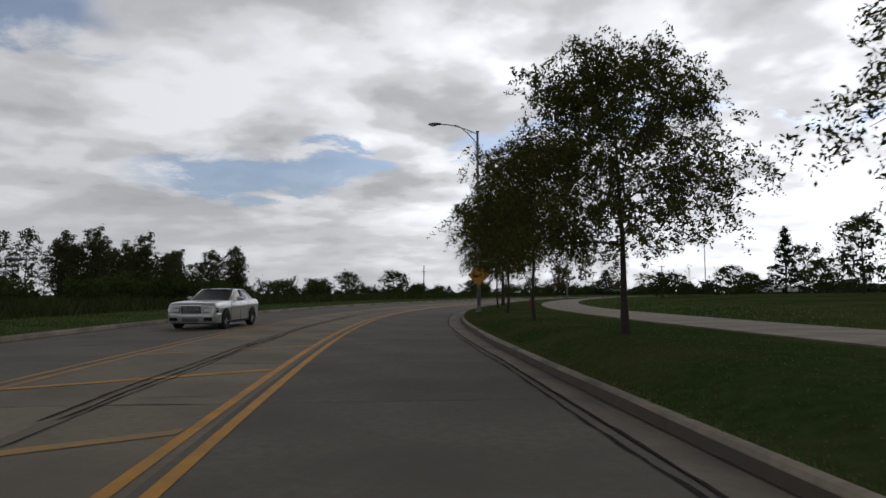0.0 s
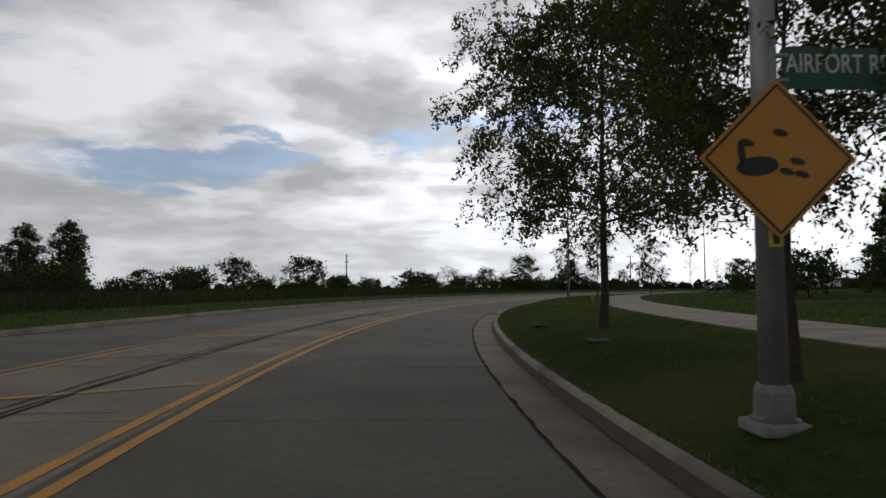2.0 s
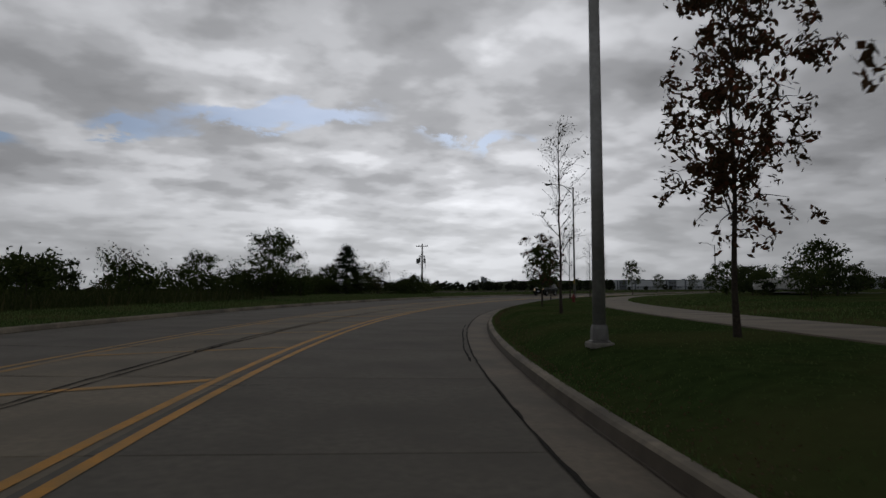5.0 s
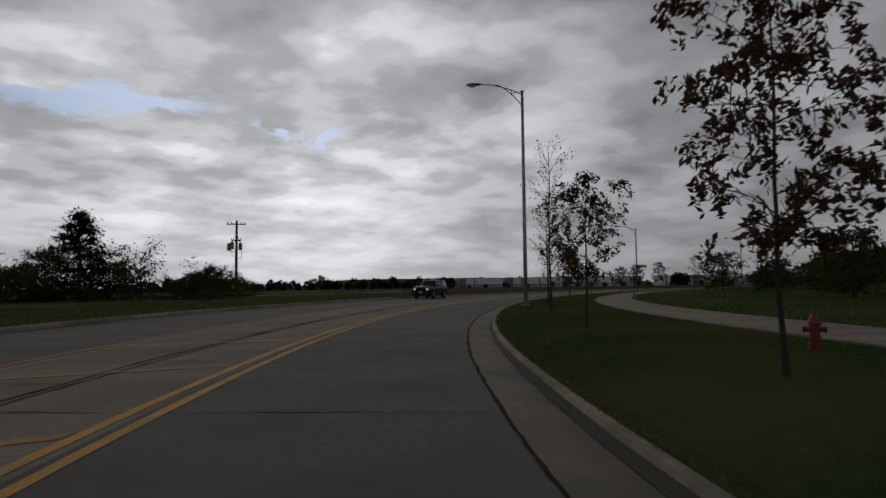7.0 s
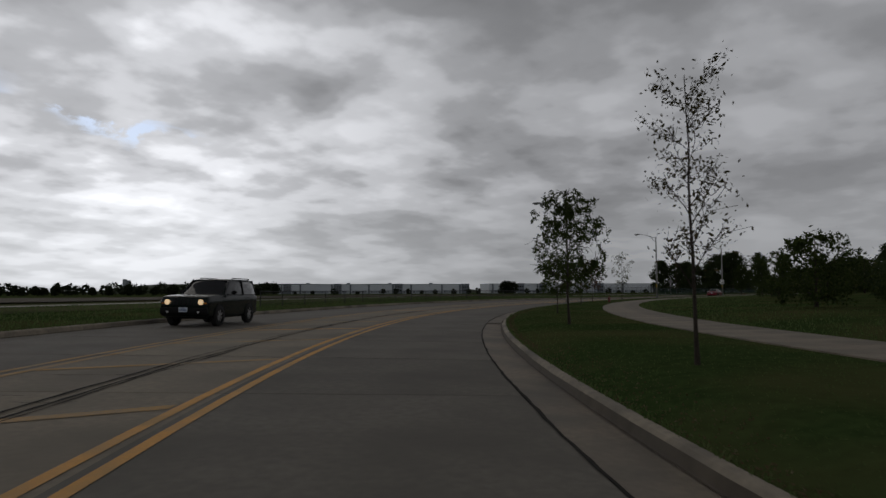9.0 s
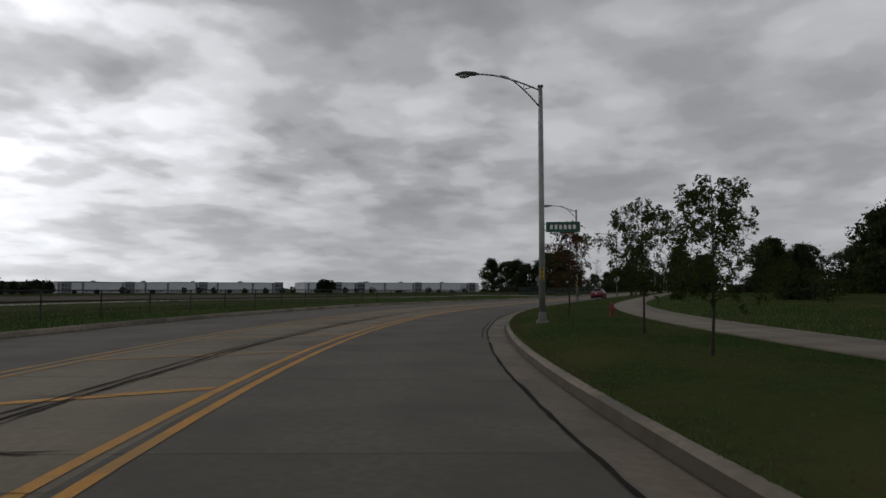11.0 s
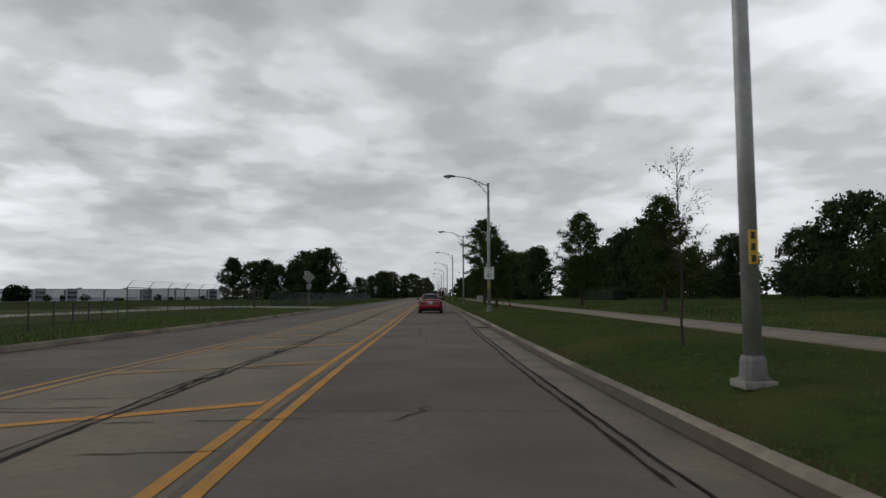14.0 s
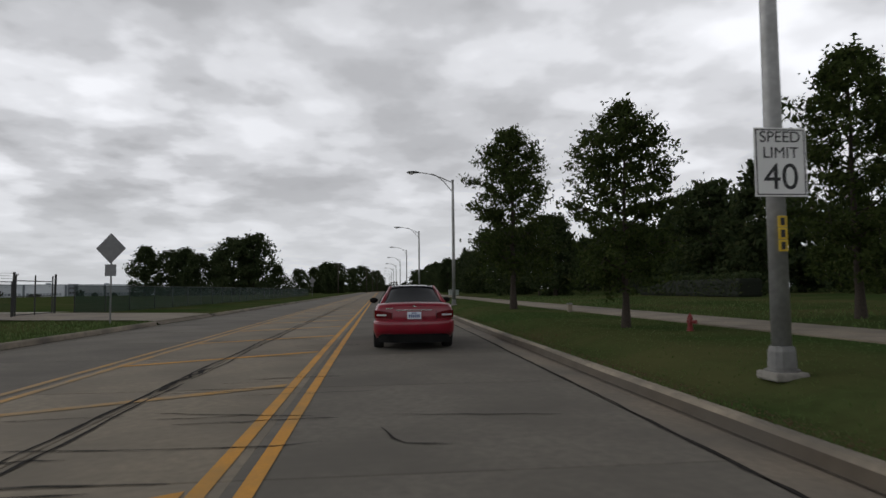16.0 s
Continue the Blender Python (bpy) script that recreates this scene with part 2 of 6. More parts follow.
def seam_mid(s):
    """The joint along the middle of the painted median."""
    return float(np.interp(s, (0, 30, 60, 90, 120, 150, 180, 210, 240, 270, 300), (-1.99, -2.03, -2.07, -2.04, -2.0, -2.0, -1.99, -1.93, -1.93, -1.97, -2.12)))


def seam_edge(s):
    """The joint between the driving lane and the gutter strip."""
    return float(np.interp(s, (0, 15, 30, 60, 90, 120, 150, 180, 210, 240, 270, 300), (3.7, 3.88, 3.63, 3.55, 3.61, 3.62, 3.68, 3.75, 3.75, 3.51, 3.44, 3.73)))


def path_near(s):
    return float(np.interp(s, (10, 40, 70, 100, 130, 160, 190, 220, 250, 280, 310), (9.19, 9.21, 9.29, 9.38, 9.43, 9.29, 9.22, 9.3, 9.28, 9.01, 8.72)))


def path_far(s):
    return float(np.interp(s, (15, 45, 75, 130, 180, 230, 300), (12.35, 12.19, 12.01, 11.83, 11.61, 11.36, 11.13))) 


# ======== building helpers ========
def mesh_of(name, verts, faces, material=None, smooth=False):
    me = bpy.data.meshes.new(name)
    me.from_pydata([tuple(v) for v in verts], [], faces)
    if material:
        me.materials.append(material)
    if smooth:
        me.polygons.foreach_set("use_smooth", [True] * len(me.polygons))
    me.update()
    return me


def bm_mesh(name, bm, material, smooth=False):
    me = bpy.data.meshes.new(name)
    bmesh.ops.recalc_face_normals(bm, faces=bm.faces)
    bm.to_mesh(me)
    bm.free()
    if material:
        me.materials.append(material)
    if smooth:
        me.polygons.foreach_set("use_smooth", [True] * len(me.polygons))
    return me


def part(name, bm, material, parent, label="", smooth=False):
    ob = new(name, bm if isinstance(bm, bpy.types.Mesh) else bm_mesh(name, bm, material, smooth))
    ob.parent = parent
    if label:
        tagged(ob, label)
    return ob


def thing(name, label, category, m=None, group="", kind=""):
    ob = new(name)
    if m is not None:
        ob.matrix_basis = m
    return tagged(ob, label, category, group, kind)


def box(bm, size, centre=(0, 0, 0), bevel=0.0, m=None):
    r = bmesh.ops.create_cube(bm, size=1.0)
    vs = r["verts"]
    bmesh.ops.scale(bm, verts=vs, vec=size)
    if bevel:
        es = list({e for v in vs for e in v.link_edges})
        r2 = bmesh.ops.bevel(bm, geom=es, offset=bevel, segments=2, affect="EDGES", profile=0.5)
        vs = list({v for f in r2["faces"] for v in f.verts} | {v for v in vs if v.is_valid})
    bmesh.ops.translate(bm, verts=vs, vec=centre)
    if m is not None:
        bmesh.ops.transform(bm, matrix=m, verts=vs)
    return vs


def tube(bm, pts, radii, sides=8, cap=True):
    """A tube through the points, with a radius at each."""
    pts = [Vector(p) for p in pts]
    rings = []
    ref = Vector((0, 0, 1))
    for i, p in enumerate(pts):
        d = (pts[min(i + 1, len(pts) - 1)] - pts[max(i - 1, 0)]).normalized()
        a = ref if abs(d.dot(ref)) < 0.95 else Vector((1, 0, 0))
        u = d.cross(a).normalized()
        v = d.cross(u)
        r = radii[i] if isinstance(radii, (list, tuple)) else radii
        rings.append([bm.verts.new(p + (u * math.cos(2 * math.pi * k / sides) + v * math.sin(2 * math.pi * k / sides)) * r) for k in range(sides)])
    for a, b in zip(rings, rings[1:]):
        for k in range(sides):
            bm.faces.new((a[k], a[(k + 1) % sides], b[(k + 1) % sides], b[k]))
    if cap:
        bm.faces.new(rings[0][::-1])
        bm.faces.new(rings[-1])


def strip_mesh(name, s_list, o_lefts, o_rights, z, material, thick=0.0):
    """A ribbon along the road between two offsets (functions or numbers)."""
    f = lambda o, s: o(s) if callable(o) else o
    verts, faces = [], []
    for s in s_list:
        verts += [at(s, f(o_lefts, s), z), at(s, f(o_rights, s), z)]
    for i in range(len(s_list) - 1):
        faces.append((2 * i, 2 * i + 1, 2 * i + 3, 2 * i + 2))
    return mesh_of(name, verts, faces, material)


def loft_mesh(name, s_list, profile, material):
    """A section (list of (offset, z)) drawn along the road; profile is a function of s."""
    verts, faces = [], []
    n = len(profile(s_list[0]))
    for s in s_list:
        verts += [at(s, o, z) for o, z in profile(s)]
    for i in range(len(s_list) - 1):
        for j in range(n - 1):
            a = i * n + j
            faces.append((a, a + 1, a + n + 1, a + n))
    return mesh_of(name, verts, faces, material)

# ======== ground, road, kerbs, footpath ========
NEAR = list(np.arange(-50, 420, 2.0)) + list(np.arange(420, 880, 10.0))


def build_ground():
    def right(s):
        n, f = path_near(s), path_far(s)
        return [(right_kerb(s) + 0.16, 0.13), (4.75, 0.135), (5.0, 0.135), (5.4, 0.14), (5.9, 0.145), (6.5, 0.15), (n - 0.4, 0.16), (n, 0.15), (f, 0.15), (f + 0.5, 0.17), (f + 5, 0.32), (26, 0.6), (48, 0.8), (75, 0.2), (95, -3.6)]

    def left(s):
        k = left_kerb(s)
        return [(-500, -3.3), (-220, -1.4), (-90, -0.1), (-55, 0.1), (-30, 0.25), (k - 6, 0.25), (k - 1.5, 0.17), (k - 0.16, 0.13)]

    bm = bmesh.new()
    for prof in (right, left):
        bm.from_mesh(loft_mesh("tmp", NEAR, prof, None))
    c = bm.verts.new((200, 150, -3.2))
    ring = [bm.verts.new((200 + 4500 * math.cos(a), 150 + 4500 * math.sin(a), -3.2)) for a in np.linspace(0, 2 * math.pi, 48, endpoint=False)]
    for i in range(48):
        bm.faces.new((c, ring[i], ring[(i + 1) % 48]))
    g = new("ground", bm_mesh("ground", bm, GRASS))
    tagged(g, "mown green grass verges and flat open field", "ground", kind="structure")
    me = loft_mesh("road_base", NEAR, lambda s: [(left_kerb(s) - 0.1, -0.03), (right_kerb(s) + 0.1, -0.03)], TAR)
    return g, tagged(new("road", me), "worn grey concrete road with yellow lane lines", "road", kind="structure")


ground, road = build_ground()


def paint(name, s_a, s_b, o_l, o_r, z, material, parent, step=2.0, label=""):
    sl = list(np.arange(s_a, s_b, step)) + [s_b]
    return part(name, strip_mesh(name, sl, o_l, o_r, z, material), None, parent, label)


# kerbs: a real step of 0.15 m with a rounded nose, and the gutter pan
def kerb_profile(o, side):
    return [(o - side * 0.02, 0.0), (o, 0.0), (o + side * 0.03, 0.11), (o + side * 0.06, 0.145), (o + side * 0.10, 0.155), (o + side * 0.17, 0.15), (o + side * 0.18, 0.05)]


# dark brown for dirt, and for the shade on the kerb's face
GRIME_SHADE = mat("kerb_grime_shade", (0.058, 0.045, 0.032), (0.095, 0.077, 0.055), 3, 0.95, 0.006, (0.075, 0.064, 0.05), 0.35, detail=10.0)


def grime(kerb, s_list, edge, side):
    """Dirt and shade of the kerb's lower face, painted as a strip a little proud of it."""
    part("grime", loft_mesh("grime", s_list, lambda s: [(edge(s) - side * 0.03, 0.003), (edge(s) - side * 0.004, 0.006), (edge(s) + side * 0.024, 0.112 + 0.018 * math.sin(s * 0.7) * math.sin(s * 0.23))][::side], GRIME_SHADE), None, kerb, "dirt and painted shade on the kerb's lower face")


k_right = tagged(new("kerb", loft_mesh("kerb", NEAR, lambda s: kerb_profile(right_kerb(s), 1), KERB)), "pale weathered concrete kerb beside the verge", "kerb", kind="structure")
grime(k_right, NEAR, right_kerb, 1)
DRIVE_A, DRIVE_B = 309.0, 318.5
for a, b in ((-50, DRIVE_A), (DRIVE_B, 870)):
    sl = [s for s in NEAR if a < s < b]
    tagged(new("kerb", loft_mesh("kerb", [a] + sl + [b], lambda s: kerb_profile(left_kerb(s), -1)[::-1], KERB)), "pale weathered concrete kerb beside the field", "kerb", kind="structure")


def slab(name, s_a, s_b, o_l, o_r, z, material, parent, gap=0.012, rows=3, drop=0.03, tight=(False, False)):
    """One concrete slab with chamfered edges."""
    f = lambda o, s: o(s) if callable(o) else o
    verts, faces = [], []
    ss = [s_a + gap] + list(np.linspace(s_a + gap + 0.014, s_b - gap - 0.014, rows + 1)) + [s_b - gap]
    rows += 2
    for i, s in enumerate(ss):
        l, r = f(o_l, s) + (0.001 if tight[0] else gap), f(o_r, s) - (0.001 if tight[1] else gap)
        bl, br = 0.0 if tight[0] else 0.008, 0.0 if tight[1] else 0.008
        d = 0.007 if i in (0, rows) else 0.0
        verts += [at(s, l, z - drop), at(s, l, z - bl - d), at(s, l + 0.012, z - d), at(s, r - 0.012, z - d), at(s, r, z - br - d), at(s, r, z - drop)]
    for i in range(rows):
        for j in range(5):
            a = i * 6 + j
            faces.append((a, a + 1, a + 7, a + 6))
    c = sum((Vector(v) for v in verts), Vector()) / len(verts)
    ob = part(name, mesh_of(name, [Vector(v) - c for v in verts], faces, material), None, parent)
    ob.location = c
    return ob


# double yellow lines on both sides of the painted median
for o, label in ((0.0, ""), (-0.32, ""), (-3.85, "worn yellow line"), (-4.17, "worn yellow line")):
    paint("yellow_line", -40, 870, o - 0.065, o + 0.065, 0.006, YELLOW if o > -1 else WORN, road, label=label)

# slanted bars across the painted median
for i in range(-5, 72):
    s0 = 0.25 + float(np.interp(i, (0, 20, 40, 54), (9.25, 112.97, 217.59, 290.0))) + 5.172 * (min(i, 0) + max(i - 54, 0))
    verts, faces = [], []
    cuts = np.linspace(-3.75, -0.42, 8)
    for o in cuts:
        s = s0 + 0.62 * o
        wd = 0.14 if o > -2.3 else 0.12
        verts += [at(s - wd, o, 0.007), at(s + wd, o, 0.007)]
    faces = [(2 * j, 2 * j + 1, 2 * j + 3, 2 * j + 2) for j in range(7)]
    part("slanted_bar", mesh_of("slanted_bar", verts, faces, YELLOW if i % 4 == 1 or i > 38 and i % 3 else WORN), None, road)


def seal(s_o, width, seed, name="tar_seam"):
    """A wandering, broken-edged tar seam through (s, o) points."""
    rnd = random.Random(seed)
    verts, faces = [], []
    pts = [Vector((s, o, 0)) for s, o in s_o]
    for i, q in enumerate(pts):
        d = (pts[min(i + 1, len(pts) - 1)] - pts[max(i - 1, 0)]).normalized()
        nrm = Vector((-d.y, d.x, 0))
        w = width * (0.55 + rnd.random() * 0.9) * (0.3 if i in (0, len(pts) - 1) else 1)
        a, b = q + nrm * w / 2, q - nrm * w / 2
        verts += [at(a.x, a.y, 0.0085), at(b.x, b.y, 0.0085)]
        if i:
            faces.append((2 * i - 2, 2 * i - 1, 2 * i + 1, 2 * i))
    return part(name, mesh_of(name, verts, faces, TAR), None, road)


rnd = random.Random(5)
# lengthwise seams: paired, wandering tar lines along the middle of the median and along the lane's edge
def long_seam(line, side, a, b, width, seed, wander=0.03, rag=0.012):
    r = random.Random(seed)
    ph, f1, f2 = r.random() * 6, r.uniform(0.5, 0.9), r.uniform(1.3, 2.1)
    s, k = a, 0
    while s < b:
        e = min(b, s + r.uniform(7, 16))
        w = width * r.uniform(0.75, 1.35)
        seal([(q, line(q) + side + wander * (0.7 * math.sin(f1 * q + ph) + 0.4 * math.sin(f2 * q)) + r.uniform(-rag, rag)) for q in np.arange(s, e + 0.3, 0.3)], w, seed * 100 + k)
        s, k = e + (r.uniform(0.2, 1.2) if r.random() < 0.25 else -0.05), k + 1


long_seam(seam_mid, 0.095, -40, 420, 0.038, 1)
long_seam(seam_mid, -0.095, -40, 420, 0.036, 2)
for a, b, side in ((36, 76, 0.21), (150, 172, 0.2), (196, 226, 0.19), (8, 24, 0.22)):
    long_seam(seam_mid, side, a, b, 0.036, int(a))
long_seam(seam_edge, 0.0, -40, 420, 0.040, 3, 0.012)
for a, b, side in ((-10, 24, -0.15), (100, 112, -0.12), (212, 236, -0.16), (250, 277, -0.16)):
    long_seam(seam_edge, side, a, b, 0.036, 50 + int(a), 0.02)
for i in range(22):
    a = rnd.uniform(-8, 300)
    seal([(s, seam_mid(s) + rnd.uniform(-0.09, 0.09)) for s in np.arange(a, a + rnd.uniform(0.8, 3.2), 0.25)], 0.07, 1300 + i, "tar_patch")
# crosswise seams, partly along the joints, partly short cracks
for i in range(100):
    s = -12 + 4.572 * i + rnd.uniform(-0.03, 0.03)
    for lo, hi, chance in ((-2.1, -0.1, 0.6), (-4.6, -2.1, 0.6), (0.2, 3.5, 0.2 if s > 220 else 0.06), (-8.0, -4.9, 0.35)):
        if rnd.random() < chance:
            a = lo + rnd.uniform(0, 0.5) * (hi - lo) * 0.5
            b = hi - rnd.uniform(0, 0.6) * (hi - lo) * 0.6
            seal([(s + rnd.uniform(-0.014, 0.014) + 0.03 * math.sin(o * 3), o) for o in np.arange(a, b, 0.16)], rnd.uniform(0.02, 0.032), 700 + i)
# thin hairline cracks between the joints of the median
for i in range(230):
    s = rnd.uniform(210, 300) if i % 3 == 0 else 345 * rnd.random() ** 0.8
    o = rnd.uniform(-3.9, -0.8)
    ln = rnd.uniform(0.5, 1.9)
    seal([(s + rnd.uniform(-0.03, 0.03) + 0.08 * u, o + u) for u in np.arange(0, ln, 0.14)], rnd.uniform(0.016, 0.028), 2000 + i, "crack")
# meandering cracks in the driving lane on the straight
for i, s in enumerate((252.5, 264.5)):
    o, pts = 1.2 + 0.25 * (i % 3), []
    for k in range(8):
        pts.append((s + 0.17 * k + rnd.uniform(-0.05, 0.05), o))
        o += rnd.uniform(-0.10, 0.13)
    seal(pts, 0.022, 900 + i)
seal([(286.2 + 0.03 * o * o + 0.3 * o * (o > 0), o) for o in np.arange(-2.4, 0.6, 0.2)], 0.026, 950)
crack = [(275.8, 2.0), (275.2, 2.05), (274.6, 1.75), (273.6, 1.25), (272.8, 1.2), (272.0, 1.27), (271.3, 1.17), (270.6, 1.22), (269.8, 1.32), (269.2, 1.26), (268.6, 1.33), (268.0, 1.28)]
seal([(a[0] + (b[0] - a[0]) * k / 3, a[1] + (b[1] - a[1]) * k / 3 + rnd.uniform(-0.025, 0.025)) for a, b in zip(crack, crack[1:]) for k in range(3)], 0.028, 954)
seal([(286.85, 0.92), (286.6, 0.98), (286.35, 1.02), (286.15, 1.12), (286.1, 1.3), (286.05, 1.55)], 0.026, 951)
seal([(287.5 - 0.03 * k + 0.02 * math.sin(2.1 * k), 1.05 + 0.2 * k) for k in range(10)], 0.028, 952)
seal([(288.0 - 0.05 * k + 0.015 * math.sin(1.7 * k), -1.6 + 0.2 * k) for k in range(10)], 0.028, 953)

# rust-brown barred plates, added for flat rusty marks in the gutter
def drain(s):
    t = thing("gutter_plate", "rust-brown barred plate added for a rusty mark in the concrete gutter", "drain", road_pose(s, right_kerb(s) - 0.36, 0.006), "storm drains")
    iron = mat("rusty_iron", (0.085, 0.060, 0.042), (0.055, 0.040, 0.030), 30, 0.8, 0.002)
    bm = bmesh.new()
    for sx in (-1, 1):
        box(bm, (0.05, 0.46, 0.02), (0.27 * sx, 0, 0.004))
    for sy in (-1, 1):
        box(bm, (0.5, 0.05, 0.02), (0, 0.205 * sy, 0.004))
    part("frame", bm, iron, t)
    for i in range(5):
        bm = bmesh.new()
        box(bm, (0.5, 0.045, 0.018), (0, -0.14 + 0.07 * i, 0.003))
        part("bar", bm, iron, t)
    bm = bmesh.new()
    box(bm, (0.03, 0.46, 0.10), (0.37, 0, 0.07), 0.008)
    part("kerb_plate", bm, iron, t)


for s in (69.8, 185.6, 238.6, 273.0):
    drain(s)

# ======== street lamps ========
def street_lamp(s, o, plates, height=9.9, reach=2.15):
    t = thing("street_lamp", "tall galvanised steel street lamp with curved truss arm over the road", "street lamp", road_pose(s, o, 0.13), "street lamps along the verge")
    conc = mat("footing_concrete", (0.25, 0.235, 0.21), (0.18, 0.17, 0.15), 16, 0.9, 0.004)
    bm = bmesh.new()
    box(bm, (0.40, 0.40, 0.10), (0, 0, 0.03), 0.025)
    part("footing", bm, conc, t)
    bm = bmesh.new()
    vs = [bm.verts.new((x * w, y * w, z)) for z, w in ((0.07, 0.16), (0.10, 0.16), (0.115, 0.132), (0.30, 0.124), (0.36, 0.108)) for x, y in ((-1, -0.6), (-0.6, -1), (0.6, -1), (1, -0.6), (1, 0.6), (0.6, 1), (-0.6, 1), (-1, 0.6))]
    for r in range(4):
        for k in range(8):
            bm.faces.new((vs[8 * r + k], vs[8 * r + (k + 1) % 8], vs[8 * r + 8 + (k + 1) % 8], vs[8 * r + 8 + k]))
    bm.faces.new(vs[-8:])
    part("base_box", bm, mat("cast_base_metal", (0.21, 0.21, 0.20), (0.15, 0.15, 0.145), 14, 0.6, 0.002, (0.12, 0.115, 0.11), 2.0, metal=0.4), t)
    bm = bmesh.new()
    tube(bm, [(0, 0, 0.36), (0, 0, 3), (0, 0, 6.5), (0, 0, height)], [0.106, 0.098, 0.085, 0.07], 14)
    part("pole", bm, GALV, t, smooth=True)
    bm = bmesh.new()
    box(bm, (0.19, 0.19, 0.06), (0, 0, height + 0.03), 0.02)
    part("cap", bm, GALV, t)
    # two curved chords meet at the head, with struts between
    up = [(-reach * u, 0, height - 0.12 + 0.62 * math.sin(u * math.pi / 2)) for u in np.linspace(0, 1, 9)]
    low = [(-reach * 0.62 * u, 0, height - 0.72 + 1.16 * (1 - (1 - u) ** 1.5)) for u in np.linspace(0, 1, 8)]
    bm = bmesh.new()
    tube(bm, up, 0.03, 8)
    part("upper_chord", bm, GALV, t, smooth=True)
    bm = bmesh.new()
    tube(bm, low, 0.026, 8)
    part("lower_chord", bm, GALV, t, smooth=True)
    for i, j in ((1, 3), (2, 3), (3, 5)):
        bm = bmesh.new()
        tube(bm, [up[i], low[j]], 0.014, 6)
        part("strut", bm, GALV, t)
    # cobra-head luminaire
    hx, hz = -reach - 0.32, height + 0.5
    bm = bmesh.new()
    bmesh.ops.create_uvsphere(bm, u_segments=16, v_segments=10, radius=1)
    for v in bm.verts:
        k = 1.0 if v.co.x < 0 else 0.72
        v.co = Vector((v.co.x * 0.42, v.co.y * 0.17 * k, (v.co.z * 0.11 if v.co.z > 0 else v.co.z * 0.05)))
    bmesh.ops.translate(bm, verts=bm.verts, vec=(hx, 0, hz))
    head = part("lamp_head", bm, mat("lamp_housing", (0.10, 0.10, 0.10), (0.07, 0.07, 0.07), 8, 0.55, 0), t, "dark grey cobra head", True)
    bm = bmesh.new()
    bmesh.ops.create_uvsphere(bm, u_segments=14, v_segments=8, radius=1)
    for v in bm.verts:
        v.co = Vector((v.co.x * 0.2, v.co.y * 0.12, v.co.z * 0.09 if v.co.z < 0 else v.co.z * 0.02))
    bmesh.ops.translate(bm, verts=bm.verts, vec=(hx - 0.1, 0, hz - 0.03))
    part("lens", bm, glass_mat("lamp_lens", (0.5, 0.5, 0.47), 0.2), head, "clear prismatic lens", True)
    if plates:
        yel = mat("plate_yellow", (0.62, 0.42, 0.02), (0.5, 0.34, 0.02), 10, 0.5)
        blk = mat("plate_black", (0.01, 0.01, 0.01), None, 10, 0.5)
        for k in range(3):
            bm = bmesh.new()
            box(bm, (0.11, 0.012, 0.13), (-0.01, -0.122, 1.75 - 0.135 * k), 0.004)
            pl = part("number_plate", bm, yel, t, "small yellow tag")
            bm = bmesh.new()
            box(bm, (0.05, 0.004, 0.085), (-0.01, -0.131, 1.75 - 0.135 * k))
            part("bar", bm, blk, pl)
    return t


LAMPS = [(41.0, 5.2, True, 10.4), (98.5, 5.5, False, 10.65), (157.0, 5.6, True, 10.9), (215.3, 5.5, True, 7.9), (253.0, 5.4, True, 7.9), (287.3, 5.4, True, 8.1), (321.0, 5.5, False, 7.75)] + [(321.0 + 36 * i, 5.5, False, 7.7) for i in range(1, 9)]
for s, o, pl, ht in LAMPS:
    street_lamp(s, o, pl, ht)


# ======== trees ========
def fast_mesh(name, verts, tris_per, material, quads=False):
    """A mesh of separate leaves from an array of shape (n, 4, 3)."""
    n = len(verts)
    me = bpy.data.meshes.new(name)
    me.vertices.add(n * 4)
    me.vertices.foreach_set("co", verts.astype(np.float32).ravel())
    me.loops.add(n * 4)
    me.loops.foreach_set("vertex_index", np.arange(n * 4, dtype=np.int32))
    me.polygons.add(n)
    me.polygons.foreach_set("loop_start", np.arange(0, n * 4, 4, dtype=np.int32))
    me.polygons.foreach_set("loop_total", np.full(n, 4, dtype=np.int32))
    me.update(calc_edges=True)
    me.materials.append(material)
    return me


def leaf_array(centres, size, rng, droop=0.0, narrow=0.5):
    n = len(centres)
    a = rng.normal(size=(n, 3))
    a[:, 2] -= droop
    a /= np.linalg.norm(a, axis=1)[:, None]
    b = np.cross(a, rng.normal(size=(n, 3)))
    b /= np.linalg.norm(b, axis=1)[:, None]
    s = size * rng.uniform(0.6, 1.35, size=(n, 1))
    u, v = a * s, b * s * narrow
    return np.stack([centres - u, centres - v * 0.9 + u * 0.1, centres + u, centres + v * 0.9 + u * 0.1], 1)


